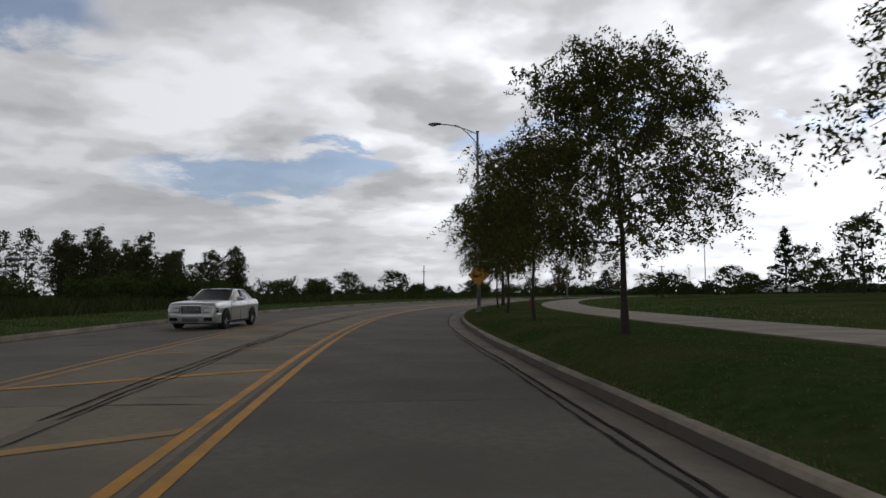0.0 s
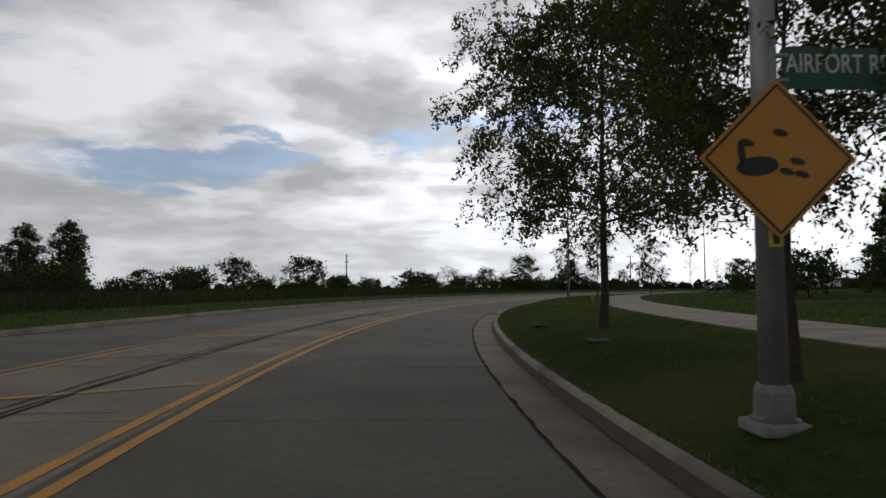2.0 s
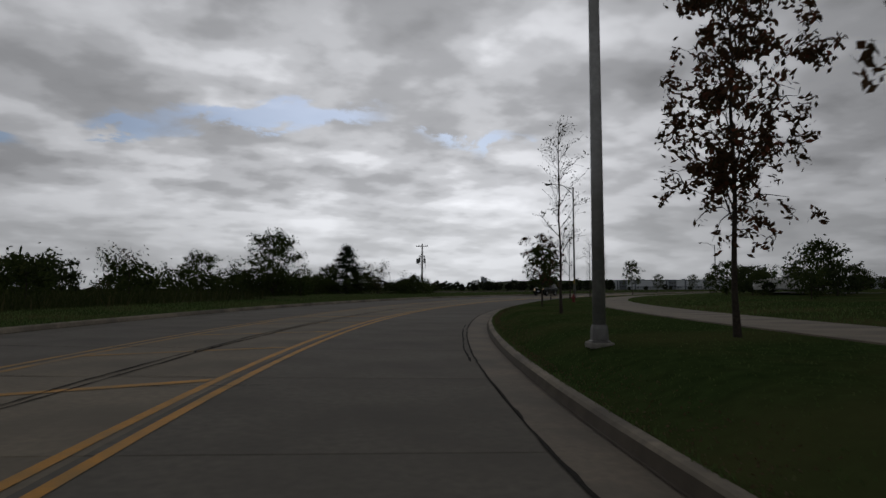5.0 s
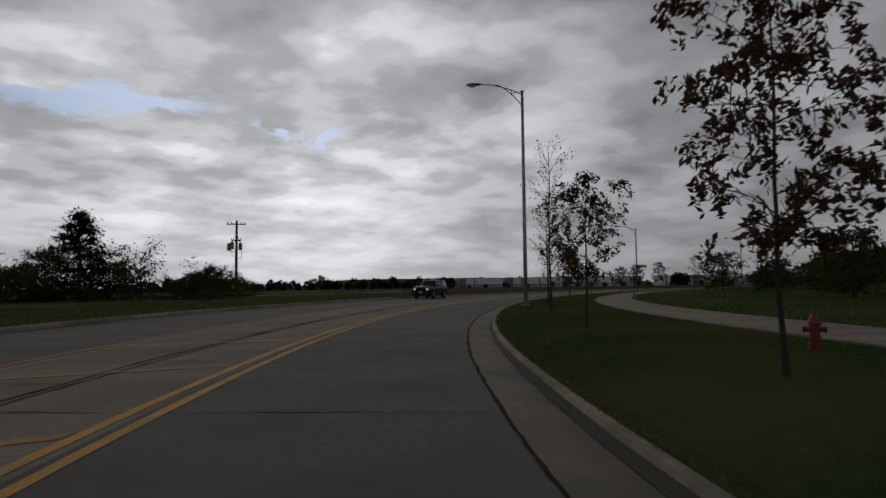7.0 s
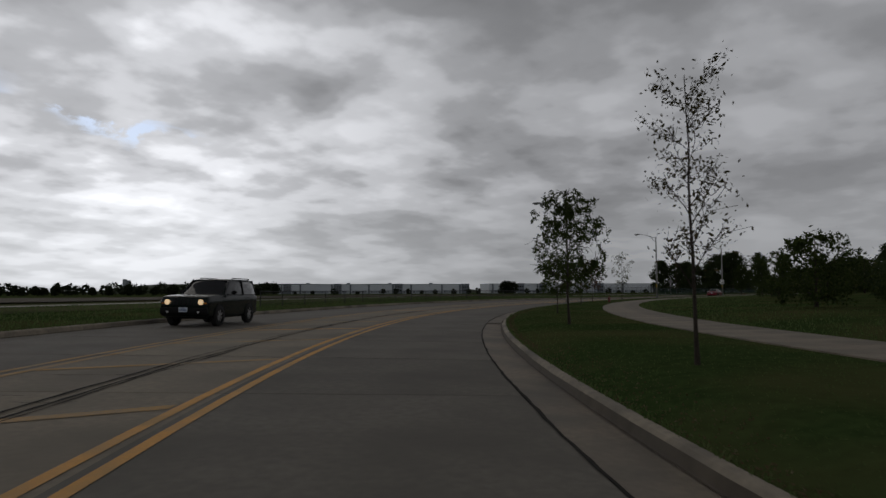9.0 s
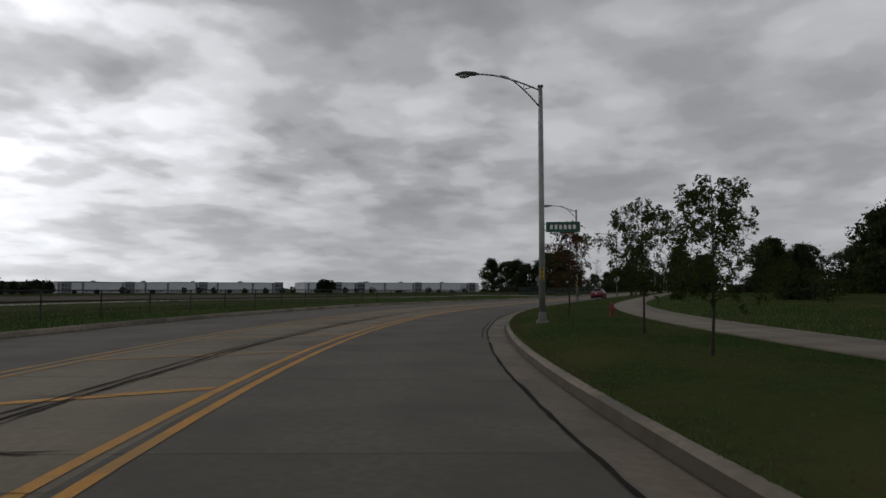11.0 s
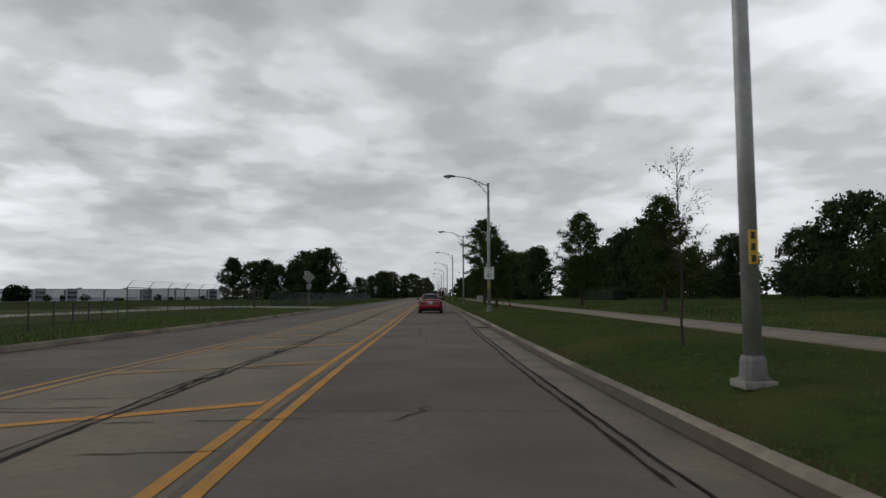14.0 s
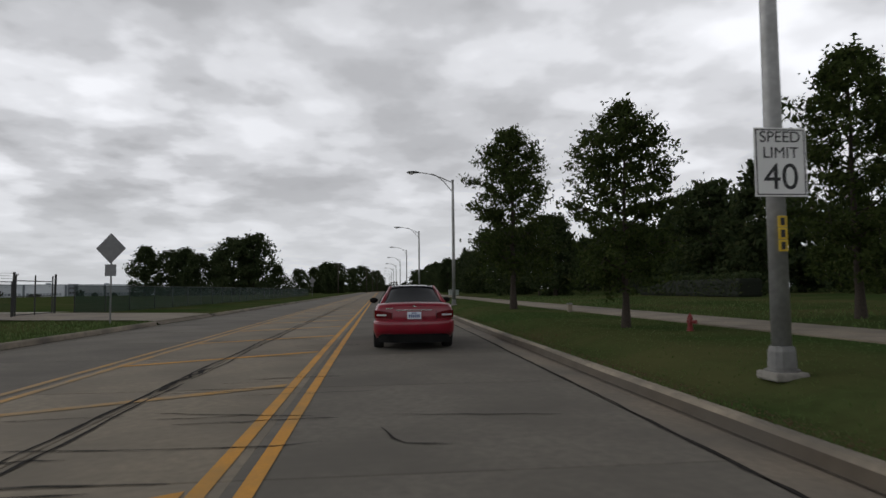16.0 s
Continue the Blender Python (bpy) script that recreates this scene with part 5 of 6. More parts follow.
def name_blade(s, o, z, words):
    t = thing("street_name_sign", "green street name blade fixed to a lamp post", "sign", road_pose(s, o, 0.0))
    bm = bmesh.new()
    box(bm, (1.12, 0.006, 0.34), (0.70, -0.02, z), 0.0)
    b = part("sign_plate", bm, SIGN_GREEN, t)
    if words:
        lettering(words, 0.22, SIGN_WHITE, b, at_face(0.62, -0.027, z + 0.03) @ Matrix.Diagonal((0.72, 1, 1, 1)))
    else:
        for k in range(6):
            simple("bar", (0.09, 0.004, 0.14), (0.32 + 0.15 * k, -0.026, z), SIGN_WHITE, b, 0)
    for dz in (-0.1, 0.1):
        simple("bracket", (0.14, 0.05, 0.03), (0.12, -0.01, z + dz), GALV, t, 0.004)


name_blade(41.0, 5.2, 2.98, "AIRPORT RD")
name_blade(215.3, 5.5, 3.3, "")

t = thing("speed_limit_sign", "white speed limit sign with black lettering on a lamp post", "sign", road_pose(287.3, 5.4, 0.0) @ Matrix.Translation((0, -0.118, 0)))
bm = bmesh.new()
box(bm, (0.62, 0.006, 0.78), (0, 0, 2.55), 0.0)
pl = part("sign_plate", bm, SIGN_WHITE, t)
for body, size, z in (("SPEED", 0.18, 2.83), ("LIMIT", 0.18, 2.65), ("40", 0.42, 2.37)):
    lettering(body, size, SIGN_BLACK, pl, at_face(0, -0.006, z))
for dx, dz, sx, sz in ((0, 0.365, 0.58, 0.012), (0, -0.365, 0.58, 0.012), (0.285, 0, 0.012, 0.74), (-0.285, 0, 0.012, 0.74)):
    simple("border", (sx, 0.003, sz), (dx, -0.005, 2.55 + dz), SIGN_BLACK, pl, 0)

for s, o, far in ((307.5, -9.6, False), (400, -11, True)):
    t = thing("road_sign", "grey back of a diamond road sign on a post", "sign", road_pose(s, o, 0.1, -8 if not far else 0), "diamond signs facing away")
    bm = bmesh.new()
    tube(bm, [(0, 0, -0.1), (0, 0, 3.5)], 0.032, 6)
    part("post", bm, POSTM, t)
    diamond(t, 0.86, 3.02, -0.04, SIGN_BACK, SIGN_BACK, False)
    simple("small_plate", (0.46, 0.006, 0.46), (0, -0.04, 2.16), SIGN_BACK, t, 0)


def hydrant(s, o, turn, size=0.7):
    t = thing("fire_hydrant", "red painted cast iron fire hydrant on the grass", "hydrant", road_pose(s, o, 0.15, turn) @ Matrix.Scale(size, 4), "fire hydrants")
    red = mat("hydrant_red", (0.20, 0.014, 0.012), (0.14, 0.012, 0.010), 25, 0.5, 0.002, (0.16, 0.02, 0.018), 4)
    prof = [(0.0, 0.15), (0.04, 0.16), (0.05, 0.12), (0.09, 0.115), (0.10, 0.14), (0.14, 0.14), (0.15, 0.105), (0.50, 0.10), (0.51, 0.13), (0.56, 0.13), (0.57, 0.11), (0.66, 0.09), (0.71, 0.05), (0.72, 0.03), (0.77, 0.03)]
    bm = bmesh.new()
    tube(bm, [(0, 0, z) for z, r in prof], [r for z, r in prof], 14)
    part("barrel", bm, red, t, smooth=False)
    for ax, r, ln, z in (("x", 0.055, 0.36, 0.42), ("y", 0.075, 0.24, 0.40)):
        bm = bmesh.new()
        a, b = ((-ln / 2, 0, z), (ln / 2, 0, z)) if ax == "x" else ((0, -ln, z), (0, 0, z))
        tube(bm, [a, b], r, 10)
        nz = part("nozzle", bm, red, t)
        for q in (a, b) if ax == "x" else (a,):
            bm = bmesh.new()
            d = Vector(q) - Vector((0, 0, z))
            d.normalize()
            tube(bm, [Vector(q) - d * 0.01, Vector(q) + d * 0.04], r * 1.15, 8)
            part("nozzle_cap", bm, red, nz)


for s, o, tn, size in ((46.8, 8.4, 20, 0.7), (131.8, 8.3, -30, 0.7), (219.5, 8.3, 0, 0.7), (293.8, 7.5, 40, 0.5)):
    hydrant(s, o, tn, size)

# small utility markers and covers in the grass
for s, o, h in ((305.5, 8.3, 0.34), (171.0, 11.8, 0.5), (79.2, 8.9, 0.45)):
    t = thing("utility_marker", "short weathered concrete utility marker post in the grass", "marker", road_pose(s, o, 0.14), "utility markers")
    bm = bmesh.new()
    box(bm, (0.16, 0.16, h), (0, 0, h / 2 - 0.02), 0.02)
    part("post", bm, KERB, t)
    bm = bmesh.new()
    box(bm, (0.19, 0.19, 0.04), (0, 0, h), 0.012)
    part("cap", bm, SIGN_BACK, t)
for s, o in ((48.1, 5.7), (54.0, 5.4), (77.9, 6.3)):
    t = thing("access_cover", "flat dark utility access cover set in the grass", "cover", road_pose(s, o, 0.152), "access covers")
    bm = bmesh.new()
    box(bm, (0.42, 0.58, 0.03), (0, 0, 0), 0.008)
    part("frame", bm, mat("cover_frame", (0.07, 0.062, 0.052), (0.05, 0.045, 0.038), 12, 0.9), t)
    bm = bmesh.new()
    box(bm, (0.35, 0.5, 0.02), (0, 0, 0.012), 0.004)
    part("lid", bm, mat("cast_iron", (0.05, 0.042, 0.034), (0.03, 0.026, 0.022), 30, 0.95, 0.002, spec=0.1), t)
t = thing("utility_cabinet", "pale green metal utility cabinet on the verge", "cabinet", road_pose(376, 11.6, 0.15))
CAB = mat("cabinet_paint", (0.32, 0.36, 0.33), (0.27, 0.30, 0.28), 8, 0.5)
bm = bmesh.new()
box(bm, (1.4, 0.8, 0.75), (0, 0, 0.42), 0.03)
part("body", bm, CAB, t)
bm = bmesh.new()
box(bm, (1.46, 0.86, 0.06), (0, 0, 0.82), 0.02)
part("lid", bm, CAB, t)
bm = bmesh.new()
box(bm, (1.6, 1.0, 0.1), (0, 0, 0.02), 0.02)
part("pad", bm, KERB, t)


# ======== utility poles ========
WOOD = mat("pole_wood", (0.075, 0.058, 0.044), (0.045, 0.036, 0.028), 16, 0.9, 0.004)


def utility_pole(x, y, h, arms, gear, turn, label):
    t = thing("utility_pole", label, "utility pole", pose(x, y, -0.3, 0, 0, turn), "utility poles")
    bm = bmesh.new()
    tube(bm, [(0, 0, 0), (0, 0, h * 0.5), (0.03, 0, h)], [0.17, 0.145, 0.11], 10)
    part("pole", bm, WOOD, t, smooth=True)
    for k, (z, ln) in enumerate(arms):
        bm = bmesh.new()
        box(bm, (ln, 0.1, 0.12), (0, -0.14, z), 0.01)
        arm = part("crossarm", bm, WOOD, t)
        for q in (-0.46, -0.25, 0.25, 0.46):
            bm = bmesh.new()
            tube(bm, [(q * ln, -0.14, z + 0.05), (q * ln, -0.14, z + 0.14), (q * ln, -0.14, z + 0.2), (q * ln, -0.14, z + 0.24)], [0.02, 0.05, 0.045, 0.02], 7)
            part("insulator", bm, SIGN_BACK, arm)
    if gear:
        for dx, dz in ((-0.42, 0), (-0.75, -0.15), (0.4, -0.1)):
            bm = bmesh.new()
            tube(bm, [(dx, 0, h - 3.0 + dz), (dx, 0, h - 2.95 + dz), (dx, 0, h - 2.3 + dz), (dx, 0, h - 2.22 + dz)], [0.16, 0.19, 0.19, 0.1], 10)
            part("transformer", bm, SIGN_BACK, t)
        for sx, drop in ((1, 1.1), (1, 1.6), (-1, 0.9)):
            bm = bmesh.new()
            tube(bm, [(0.1 * sx, 0, h - 1.6), (0.55 * sx, 0, h - 2.2 - drop * 0.4), (0.5 * sx, 0, h - 2.6 - drop), (0.12 * sx, 0, h - 3.0 - drop)], 0.02, 5)
            part("loop_cable", bm, BLACK, t)
        bm = bmesh.new()
        tube(bm, [(0, 0, h - 3.4), (-0.9, 0, h - 3.1)], 0.03, 5)
        part("bracket", bm, POSTM, t)
    return t


utility_pole(-24.7, 189.4, 9.3, [(7.4, 0.9)], False, 20, "slim dark wooden utility pole in the field")
utility_pole(39.95, 184.3, 8.6, [(8.2, 1.9), (6.5, 1.0)], True, -25, "wooden utility pole with transformers, crossarms and hanging cables")
for i, (x, y) in enumerate(((391.0, 200.5), (430.5, 192.1), (479.9, 191.5), (536.9, 190.8), (593.9, 190.1))):
    utility_pole(x, y, 11.5, [(11.2, 2.6), (10.2, 2.6)], False, -90, "wooden utility pole with double crossarms beside the road")

# ======== distance: warehouses, mound, silo, far woods ========
WALLW = mat("warehouse_panel", (0.60, 0.63, 0.66), (0.55, 0.58, 0.61), 0.4, 0.7, 0, (0.51, 0.54, 0.57), 0.03)
WALLD = mat("warehouse_dark_panel", (0.16, 0.18, 0.20), (0.13, 0.15, 0.17), 0.4, 0.7)
DOCK = mat("dock_door", (0.30, 0.33, 0.36), (0.25, 0.28, 0.31), 0.6, 0.6)


def warehouse(x0, y0, x1, y1, h, label, seed):
    ln = math.hypot(x1 - x0, y1 - y0)
    t = thing("warehouse", label, "warehouse", pose(x0, y0, -3.25, 0, 0, math.degrees(math.atan2(y1 - y0, x1 - x0))), "far warehouses")
    rw = random.Random(seed)
    bm = bmesh.new()
    box(bm, (ln, 90, h), (ln / 2, 45.5, h / 2), 0.0)
    part("wall", bm, WALLW, t)
    bm = bmesh.new()
    box(bm, (ln + 1.2, 91, 0.7), (ln / 2, 45.4, h + 0.3), 0.0)
    part("parapet", bm, DOCK, t)
    x = 6.0
    while x < ln - 12:
        wide = rw.choice((26, 34, 44))
        bm = bmesh.new()
        box(bm, (2.2, 0.8, h * 0.98), (x, -0.15, h / 2), 0.0)
        part("pilaster", bm, WALLD, t)
        if rw.random() < 0.35:
            bm = bmesh.new()
            box(bm, (11, 1.2, h * 1.08), (x + 8, -0.3, h * 0.54), 0.0)
            e = part("entrance_block", bm, WALLD, t)
            for k in range(3):
                simple("window", (2.4, 0.2, 2.2), (x + 4.8 + 3.2 * k, -1.0, h * 0.72), TINT, e, 0)
                simple("window", (2.4, 0.2, 2.2), (x + 4.8 + 3.2 * k, -1.0, h * 0.34), TINT, e, 0)
            x0d = x + 16
        else:
            x0d = x + 4
        k = 0
        while x0d + 3.4 * k < x + wide - 4 and x0d + 3.4 * k < ln - 4:
            simple("dock_door", (2.6, 0.3, 3.0), (x0d + 3.4 * k, -0.2, 2.8), DOCK if k % 4 else WALLD, t, 0)
            k += 1
        if wide > 30:
            simple("vent", (1.2, 0.3, 0.7), (x + wide * 0.6, -0.2, h * 0.84), WALLD, t, 0)
        x += wide
    for k in range(int(ln / 60)):
        simple("rooftop_unit", (5, 4, 2.0), (30 + 60 * k + rw.uniform(-12, 12), 20, h + 1.5), DOCK, t, 0)


warehouse(633, 897, 815, 697, 13.2, "long pale concrete warehouse far across the fields", 4)
warehouse(863, 694, 1046, 496, 14.0, "long white warehouse with dock doors far across the fields", 9)

# grassed flat-topped mound behind the warehouses
bm = bmesh.new()
rings = []
for z, g in ((-3.4, 1.0), (5, 0.86), (9.5, 0.74), (11.5, 0.66), (12, 0.5)):
    rings.append([bm.verts.new((330 * g * math.cos(a) * (1 + 0.03 * math.sin(5 * a)), 90 * g * math.sin(a), z + 0.6 * math.sin(7 * a))) for a in np.linspace(0, 2 * math.pi, 48, endpoint=False)])
for a, b in zip(rings, rings[1:]):
    for k in range(48):
        bm.faces.new((a[k], a[(k + 1) % 48], b[(k + 1) % 48], b[k]))
bm.faces.new(rings[-1])
mound = new("mound", bm_mesh("mound", bm, mat("mound_grass", (0.042, 0.055, 0.028), (0.033, 0.043, 0.022), 0.05, 0.95, spec=0.1)))
mound.matrix_basis = pose(760, 1005, 0, 0, 0, -41)
tagged(mound, "long low grassed mound on the horizon", "hill", kind="structure")

t = thing("silo", "pair of tall pale concrete silos on the horizon", "silo", pose(860, 1767, -3.3, 0, 0, 20))
for dx, h in ((-6, 34), (6.5, 31)):
    bm = bmesh.new()
    tube(bm, [(dx, 0, 0), (dx, 0, h - 3), (dx, 0, h)], [5.2, 5.2, 4.0], 16)
    part("tower", bm, mat("silo_concrete", (0.30, 0.32, 0.34), (0.26, 0.28, 0.30), 0.2, 0.8), t)


def far_wood(name, label, pts, seed, hmin, hmax, leaf, per, size):
    """A far line of trees: heaps of leaf clumps with an uneven top."""
    rng = np.random.default_rng(seed)
    cen = []
    for (x, y, z) in pts:
        h = rng.uniform(hmin, hmax)
        r = h * rng.uniform(0.35, 0.6)
        q = rng.normal(size=(per, 3))
        q /= np.linalg.norm(q, axis=1)[:, None]
        q *= rng.uniform(0.55, 1.0, size=(per, 1))
        c = q * np.array([r, r, h * 0.5]) + np.array([x, y, z + h * 0.5])
        cen.append(c)
    me = fast_mesh(name, leaf_array(np.concatenate(cen), size, rng, 0, 0.8), 2, leaf)
    tagged(new(name, me), label, "trees", kind="stuff")


def arc(az0, az1, n, dist, jitter, seed, cx=60, cy=140, z=-3.2):
    rr = random.Random(seed)
    out = []
    for i in range(n):
        a = radians(az0 + (az1 - az0) * (i + rr.random()) / n)
        d = dist + rr.uniform(-jitter, jitter)
        out.append((cx + d * math.sin(a), cy + d * math.cos(a), z))
    return out


FARLEAF = leaf_mat("far_leaves", (0.014, 0.020, 0.010), (0.030, 0.038, 0.018))
far_wood("far_wood", "dark line of trees across the far fields", arc(8, 37, 70, 760, 60, 1), 1, 7, 15, FARLEAF, 130, 1.5)
far_wood("far_wood", "dark line of trees across the far fields", arc(-75, 8, 110, 900, 80, 2, z=-3.2), 2, 5, 11, FARLEAF, 110, 1.5)
far_wood("far_wood", "scattered dark trees before the far warehouses", arc(38, 72, 26, 760, 60, 3), 3, 3.5, 8, FARLEAF, 90, 1.1)
far_wood("far_wood", "big dark tree between the far warehouses", arc(56.4, 57.2, 2, 700, 5, 4), 4, 13, 15, FARLEAF, 500, 1.2)
far_wood("far_wood", "distant woods beyond the lawns", arc(95, 180, 120, 420, 60, 5, 120, 120, -1), 5, 11, 17, FARLEAF, 160, 1.6)
far_wood("far_wood", "distant woods beyond the lawns", arc(70, 94.5, 40, 900, 60, 6, 120, 120, -3), 6, 9, 16, FARLEAF, 140, 1.6)

# ======== right-hand lawns: shrubs, shade trees, parked cars ========
rnd = random.Random(17)
for i in range(22):
    s, o = 60 + 9.6 * i + rnd.uniform(-3, 3), rnd.uniform(28, 52)
    if 132 < s < 164 and o < 40:
        o = 44
    p = at(s, o, 0.75)
    tree(("lawn_a", "spruce", "lawn_a", "bush_a")[i % 4], p.x, p.y, p.z, "dark leafy tree on the rising lawn", rnd.uniform(0.6, 0.85), rnd.uniform(0, 360), "lawn_tree", "trees on the lawn")
for i in range(30):
    s, o = 75 + 6.0 * i + rnd.uniform(-2, 2), rnd.uniform(17.5, 27)
    if s > 235 and i % 2:
        continue
    p = at(s, o, 0.45)
    tree(("bush_b", "bush_a", "weed_shrub")[i % 3], p.x, p.y, p.z, "dense dark landscaping shrub on the lawn", rnd.uniform(0.45, 0.75), rnd.uniform(0, 360), "shrub", "shrubs on the lawn", "bush")


def hedge(s, o, ln):
    t = thing("hedge", "long clipped dark green hedge on the lawn", "hedge", road_pose(s, o, 0.5), "clipped hedges")
    rng = np.random.default_rng(int(s))
    n = int(ln * 420)
    c = rng.uniform((-0.9, 0, 0.05), (0.9, ln, 1.35), size=(n, 3))
    keep = (abs(c[:, 0]) > 0.6) | (c[:, 2] > 1.0) | (rng.random(n) < 0.15)
    ob = new("foliage", fast_mesh("hedge", leaf_array(c[keep], 0.12, rng), 2, LEAVES["dark"]))
    ob.parent = t
    bm = bmesh.new()
    box(bm, (1.5, ln - 0.3, 1.1), (0, ln / 2, 0.5), 0.2)
    part("inner_growth", bm, mat("hedge_core", (0.008, 0.012, 0.005), None, 9, 0.95), t)


for s, o, ln in ((316, 22, 15), (332, 25, 12), (243, 21, 5), (253, 24, 7)):
    hedge(s, o, ln)

CARLOT = [(141.5, 25.5, 80), (144.4, 26.0, 82), (147.4, 26.4, 84)]
for i, (s, o, tn) in enumerate(CARLOT):
    pale_sedan(road_pose(s, o, 0.62, tn), "white parked car in the lot beyond the lawn", "parked_car", mat("white_car_paint", (0.72, 0.72, 0.71), (0.68, 0.68, 0.67), 3, 0.3, 0, coat=0.7))
lot = strip_mesh("parking_lot", list(np.arange(136, 161, 2.0)), 22.5, 36.0, 0.72, mat("lot_asphalt", (0.055, 0.055, 0.055), (0.04, 0.04, 0.04), 12, 0.9, 0.003))
lot.transform(Matrix.Translation((0, 0, -0.1)))
tagged(new("parking_lot", lot), "dark asphalt parking lot", "parking lot", kind="structure")

# ======== left-hand field: brown crop, gravel track, fences, gate, driveway ========
CROP = mat("dry_crop", (0.070, 0.058, 0.036), (0.052, 0.046, 0.028), 3, 0.95, 0.05, (0.072, 0.056, 0.034), 0.06, spec=0.1)
sl = list(np.arange(155, 309.5, 3.0))
crop = loft_mesh("crop_field", sl, lambda s: [(-330, -2.0), (-200, -0.95), (-90, 0.15), (-55, 0.28), (np.interp(s, (155, 243, 309), (-44, -30, -42)), 0.36)], CROP)
tagged(new("crop_field", crop), "flat brown field of ripening crop", "field", kind="structure")
# paler sheet over the grass: distance haze is put into its colour
HAZED_FIELD = mat("hazed_field_grass", (0.085, 0.098, 0.050), (0.056, 0.068, 0.034), 2.5, 0.95, 0.05, (0.11, 0.105, 0.06), 0.12, spec=0.0, detail=12.0)
meadow = loft_mesh("meadow", list(np.arange(125, 310, 3.0)), lambda s: [(-88, -0.07), (-55, 0.13), (-30, 0.272), (left_kerb(s) - 6.2, 0.272)], HAZED_FIELD)
tagged(new("meadow", meadow), "open rough green meadow beside the road, paled by painted haze", "meadow", kind="structure")
GRAVEL = mat("pale_gravel", (0.36, 0.33, 0.28), (0.27, 0.25, 0.21), 6, 0.95, 0.01)
track = strip_mesh("gravel_track", list(np.arange(174, 322, 3.0)), lambda s: np.interp(s, (174, 243, 284, 322), (-28, -26.5, -26, -22)), lambda s: np.interp(s, (174, 243, 284, 322), (-24, -23, -22, -17)), 0.30, GRAVEL)
tagged(new("gravel_track", track), "pale gravel track along the field", "track", kind="structure")
drive = loft_mesh("driveway", list(np.arange(309.4, 319.0, 1.0)), lambda s: [(-27, 0.34), (-20, 0.33), (-14.6, 0.31), (left_kerb(s) - 6, 0.29), (left_kerb(s) - 1.5, 0.215), (left_kerb(s) - 0.25, 0.16), (left_kerb(s) + 0.02, 0.012)], PATHM)
tagged(new("driveway", drive), "pale concrete driveway to a gate", "driveway", kind="structure")


def mesh_fabric(name, c, density):
    """Woven mesh: part of the light goes through."""
    m = bpy.data.materials.new(name)
    m.use_nodes = True
    nt = m.node_tree
    b = nt.nodes["Principled BSDF"]
    b.inputs["Base Color"].default_value = (*c, 1)
    b.inputs["Roughness"].default_value = 0.8
    tr = nt.nodes.new("ShaderNodeBsdfTransparent")
    mx = nt.nodes.new("ShaderNodeMixShader")
    mx.inputs[0].default_value = density
    nt.links.new(tr.outputs[0], mx.inputs[1])
    nt.links.new(b.outputs[0], mx.inputs[2])
    nt.links.new(mx.outputs[0], nt.nodes["Material Output"].inputs[0])
    return m


FENCE_STEEL = mat("dark_fence_steel", (0.035, 0.035, 0.034), (0.02, 0.02, 0.02), 14, 0.6, 0, metal=0.3)
LINK = mesh_fabric("chain_link", (0.03, 0.03, 0.03), 0.2)
SCREEN = mesh_fabric("green_windscreen", (0.004, 0.028, 0.02), 0.7)


def fence(name, label, spots, h, fabric, wires=True, post_r=0.03, barbed=False):
    """Posts at the spots (s, o), a fabric and a top rail between them."""
    t = thing(name, label, "fence")
    tops = []
    for s, o in spots:
        p = at(s, o, 0.2)
        bm = bmesh.new()
        tube(bm, [p - Vector((0, 0, 0.2)), p + Vector((0, 0, h))], post_r, 7)
        if barbed:
            q = p + Vector((0, 0, h))
            d = (at(s, o + 1) - at(s, o)).normalized() * 0.3
            tube(bm, [q, q + d + Vector((0, 0, 0.35))], 0.018, 5)
        part("post", bm, FENCE_STEEL, t)
        tops.append(p)
    for a, b in zip(tops, tops[1:]):
        bm = bmesh.new()
        z = Vector((0, 0, 1))
        bm.faces.new([bm.verts.new(v) for v in (a + z * 0.05, b + z * 0.05, b + z * (h - 0.03), a + z * (h - 0.03))])
        part("mesh_panel", bm, fabric, t)
        if wires:
            bm = bmesh.new()
            tube(bm, [a + z * (h - 0.02), b + z * (h - 0.02)], 0.018, 5)
            part("top_rail", bm, FENCE_STEEL, t)
        if barbed:
            d = (at(290, 1) - at(290, 0)).normalized() * 0.3
            for k in (0.12, 0.24, 0.35):
                bm = bmesh.new()
                tube(bm, [a + z * (h + k) + d * k / 0.35, b + z * (h + k) + d * k / 0.35], 0.006, 4)
                part("barbed_wire", bm, FENCE_STEEL, t)


fence("field_fence", "low wire mesh fence with dark posts along the field", [(s, float(np.interp(s, (200, 240, 256, 266, 280), (-11.6, -9.5, -9.6, -11.0, -14.9)))) for s in np.arange(197, 281, 2.8)], 1.0, LINK)
fence("security_fence", "tall chain link fence with barbed wire by the gate", [(s, float(np.interp(s, (281, 300, 312.5), (-15.1, -15.3, -15.9)))) for s in np.arange(282.5, 313, 3.0)], 1.75, LINK, barbed=True)
fence("screened_fence", "long fence with dark green windscreen fabric", [(318.6, -15.8), (321.5, -15.3), (324.5, -15.0)] + [(s, -14.6) for s in np.arange(328, 430, 4.0)], 1.6, SCREEN)
g = thing("gate", "tall dark steel field gate with mesh, standing closed", "gate", road_pose(313.4, -16.2, 0.25, 93))
for x in (0, 2.0, 4.0):
    bm = bmesh.new()
    tube(bm, [(x, 0, 0), (x + 0.03, 0, 2.05)], 0.035, 7)
    part("upright", bm, FENCE_STEEL, g)
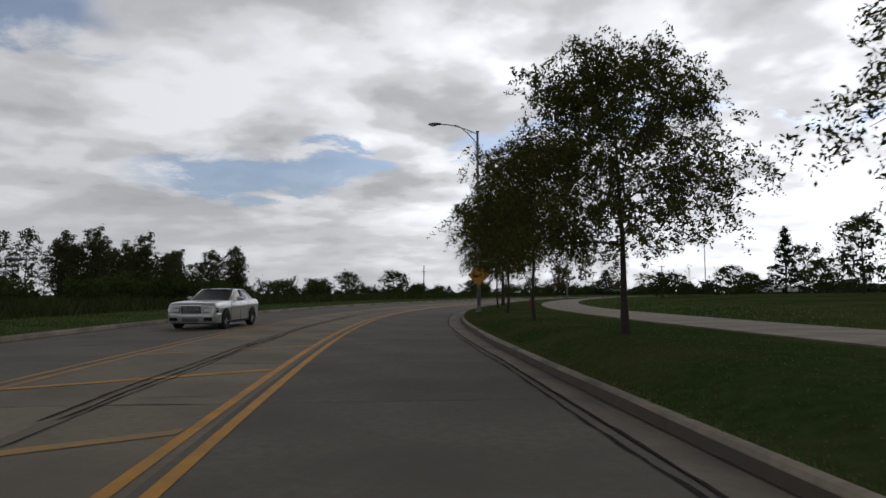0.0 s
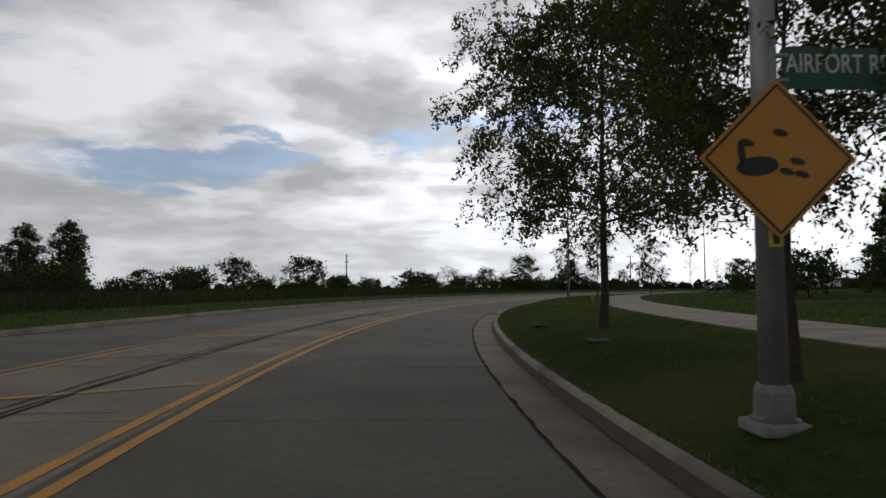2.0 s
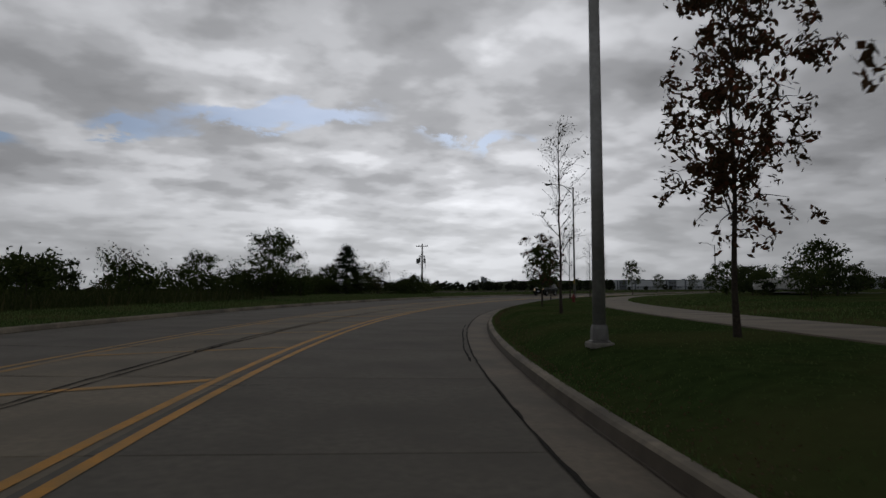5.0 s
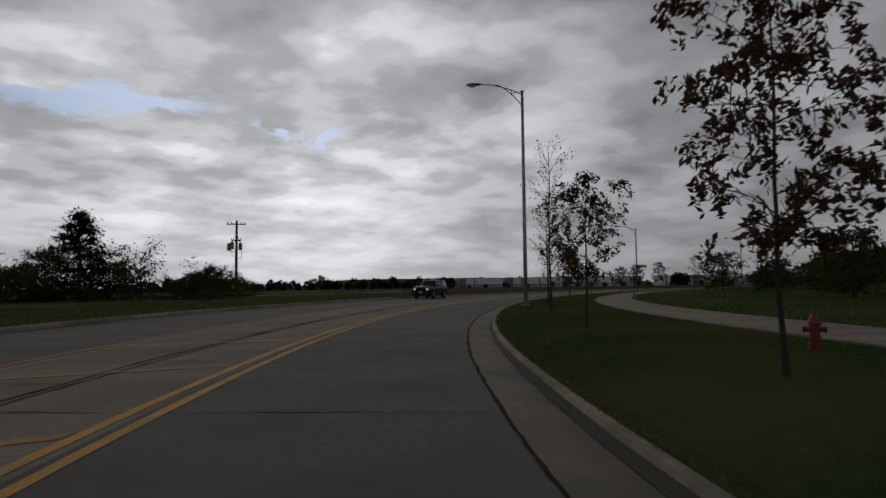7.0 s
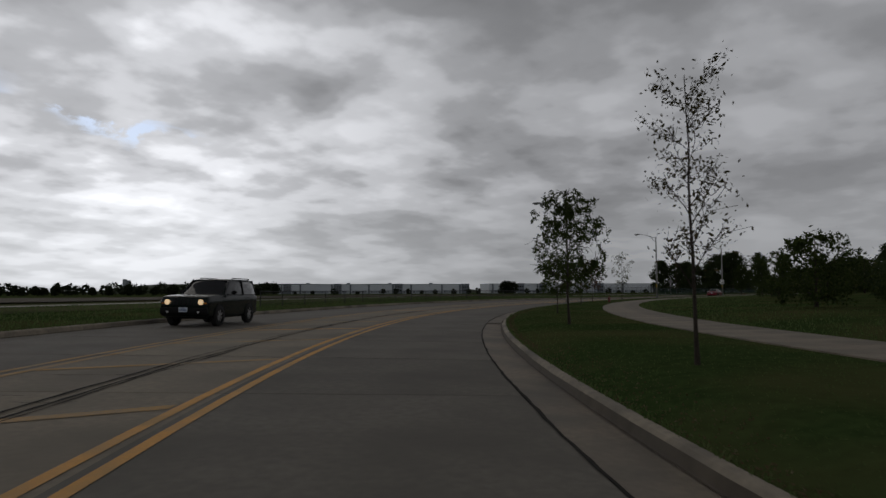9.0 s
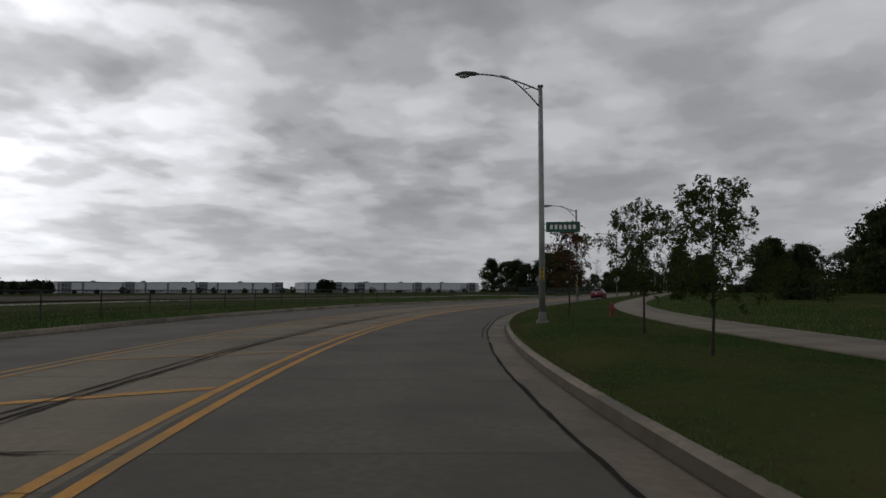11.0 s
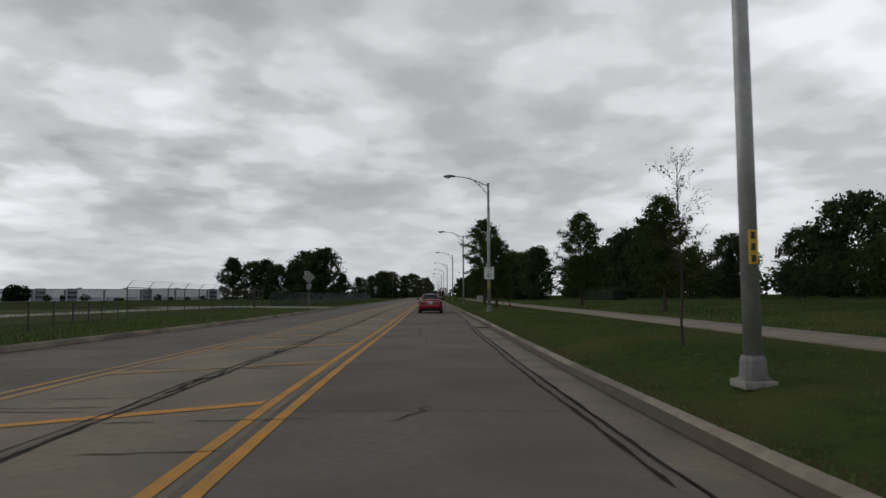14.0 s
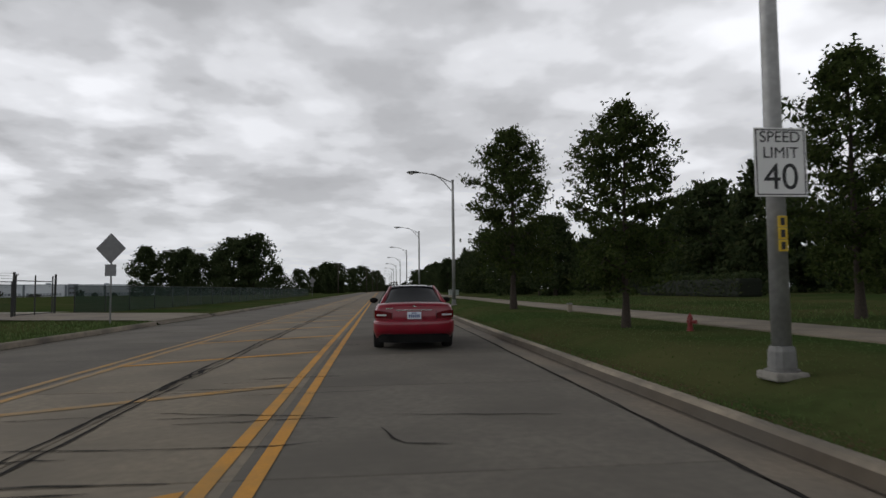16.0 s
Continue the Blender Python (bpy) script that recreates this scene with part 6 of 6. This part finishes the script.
for z in (0.12, 1.0, 1.75):
    bm = bmesh.new()
    tube(bm, [(0, 0, z), (4, 0, z)], 0.028, 6)
    part("rail", bm, FENCE_STEEL, g)
for x in (-0.25, 4.3):
    bm = bmesh.new()
    tube(bm, [(x, 0, -0.3), (x + 0.1, 0, 2.15)], 0.06, 8)
    part("gate_post", bm, FENCE_STEEL, g)

# ======== concrete slabs of the road and the footpath ========
PITCH = 4.572
k0, k1 = -3, 72
COLS = ((-0.16, seam_edge, LANE, (True, False)), (seam_mid, -0.16, MEDIAN, (False, True)), (-4.01, seam_mid, MEDIAN, (True, False)), (-7.9, -4.01, LANE, (False, True)))
for k in range(k0, k1):
    a = -12 + PITCH * (k - k0)
    for ol, orr, m, tight in COLS:
        slab("slab", a, a + PITCH, ol, orr, 0.0, m, road, 0.006, 3, 0.03, tight)
end = -12 + PITCH * (k1 - k0)
far_s = [end] + [s for s in NEAR if s > end + 1]
back_s = [s for s in NEAR if s < -12.5] + [-12]
for ol, orr, m, tight in COLS:
    for sl in (far_s, back_s):
        tagged(part("far_slabs", loft_mesh("far_slabs", sl, lambda s: [(ol(s) if callable(ol) else ol, 0.0), (orr(s) if callable(orr) else orr, 0.0)], m), None, road), kind="stuff")
# gutter strips
gut = [s for s in NEAR]
part("gutter", loft_mesh("gutter", gut, lambda s: [(seam_edge(s) + 0.01, -0.004), (right_kerb(s) - 0.1, -0.02), (right_kerb(s) + 0.02, -0.012)], GUTTER), None, road, "tan concrete gutter strip")
part("gutter", loft_mesh("gutter", gut, lambda s: [(left_kerb(s) - 0.02, -0.012), (left_kerb(s) + 0.3, -0.004), (-7.91, -0.002)], LANE), None, road, "grey outer lane edge strip")

foot = tagged(new("pavement", strip_mesh("pavement", list(np.arange(-40, 420, 3.0)), lambda s: path_near(s) + 0.05, lambda s: path_far(s) - 0.05, 0.152, KERB)), "pale concrete footpath of jointed slabs winding through the lawn", "footpath", kind="structure")
s = -20.0
while s < 330:
    slab("slab", s, s + 1.83, path_near, path_far, 0.185, PATHM, foot, 0.008, 2, 0.05)
    s += 1.83
tagged(part("far_slabs", strip_mesh("far_slabs", list(np.arange(330, 420, 3.0)), path_near, path_far, 0.185, PATHM), None, foot), kind="stuff")


# ======== grass and weeds ========
def blades(name, label, n, s_rng, o_fn, z_fn, h_rng, width, material, seed):
    rng = np.random.default_rng(seed)
    s = rng.uniform(*s_rng, size=n)
    u = rng.random(n)
    x, y, hd = np.interp(s, _s, _x), np.interp(s, _s, _y), np.interp(s, _s, _h)
    o, z = o_fn(s, u), z_fn(s, u)
    z = z + np.interp(s, BANK_S, BANK_Z) * np.interp(o, (-70, -14, 1.9, 6, 30), (0.0, 15.9, 0.0, -4.1, 0.0)) + np.interp(s, RISE_S, RISE_Z) * np.interp(o, SHOULDER_O, SHOULDER_F)
    base = np.stack([x + o * np.cos(hd), y - o * np.sin(hd), z], 1)
    a = rng.uniform(0, 2 * math.pi, n)
    h = rng.uniform(*h_rng, size=n)[:, None]
    side = np.stack([np.cos(a), np.sin(a), 0 * a], 1) * width * rng.uniform(0.6, 1.4, size=(n, 1))
    tip = base + np.stack([rng.normal(0, 0.35, n), rng.normal(0, 0.35, n), np.ones(n)], 1) * h
    quad = np.stack([base - side, base + side, tip + side * 0.25, tip - side * 0.25], 1)
    tagged(new(name, fast_mesh(name, quad, 2, material)), label, "grass", kind="stuff")


vk = np.vectorize(left_kerb)
vr = np.vectorize(right_kerb)
vn = np.vectorize(path_near)
vf = np.vectorize(path_far)
blades("verge_grass", "short mown green grass on the verge", 110000, (-5, 345), lambda s, u: vr(s) + 0.18 + u ** 1.4 * (vn(s) - vr(s) - 0.25), lambda s, u: 0.12 + 0.03 * u, (0.015, 0.045), 0.008, BLADES, 1)
blades("verge_grass", "taller grass overhanging the kerb edge", 16000, (-5, 345), lambda s, u: vr(s) + 0.14 + 0.12 * u, lambda s, u: 0.12 + 0 * u, (0.03, 0.08), 0.009, BLADES, 2)
blades("lawn_grass", "mown grass beyond the footpath", 34000, (0, 345), lambda s, u: vf(s) + 0.03 + u ** 1.5 * 9, lambda s, u: 0.14 + 0.25 * u, (0.04, 0.1), 0.02, BLADES, 3)
blades("verge_grass", "short grass behind the far kerb", 50000, (0, 309), lambda s, u: vk(s) - 0.17 - u ** 1.5 * 5.0, lambda s, u: 0.13 + 0.1 * u, (0.04, 0.11), 0.016, BLADES, 4)
blades("weeds", "tall rank weeds and dry grass at the field edge", 34000, (-10, 135), lambda s, u: vk(s) - 5.5 - u ** 1.3 * 26, lambda s, u: 0.2 + 0.0 * u, (0.3, 1.0), 0.035, WEEDS, 5)
blades("weeds", "rough grass along the field fence", 30000, (135, 306), lambda s, u: vk(s) - 4.0 - u ** 1.3 * 12, lambda s, u: 0.2 + 0.08 * u, (0.05, 0.14), 0.02, BLADES, 6)
LITTER = leaf_mat("dry_litter", (0.10, 0.07, 0.04), (0.14, 0.10, 0.06), (0.18, 0.15, 0.095))
blades("leaf_litter", "dry brown leaf litter and dead grass behind the kerb", 30000, (-5, 330), lambda s, u: vr(s) + 0.22 + (0.25 + 0.55 * (np.sin(s * 0.31) * np.sin(s * 0.117 + 1) > 0.1)) * u ** 1.5, lambda s, u: 0.135 + 0 * u, (0.006, 0.025), 0.011, LITTER, 7)
rnd = random.Random(29)
for i in range(120):
    s = rnd.uniform(8, 150)
    p = at(s, left_kerb(s) - (7 + 22 * rnd.random() ** 0.7), 0.15)
    tree("weed_shrub", p.x, p.y, p.z, "low wild shrub among tall weeds", rnd.uniform(0.5, 1.2), rnd.uniform(0, 360), "wild_shrub", "wild shrubs along the field", "bush")
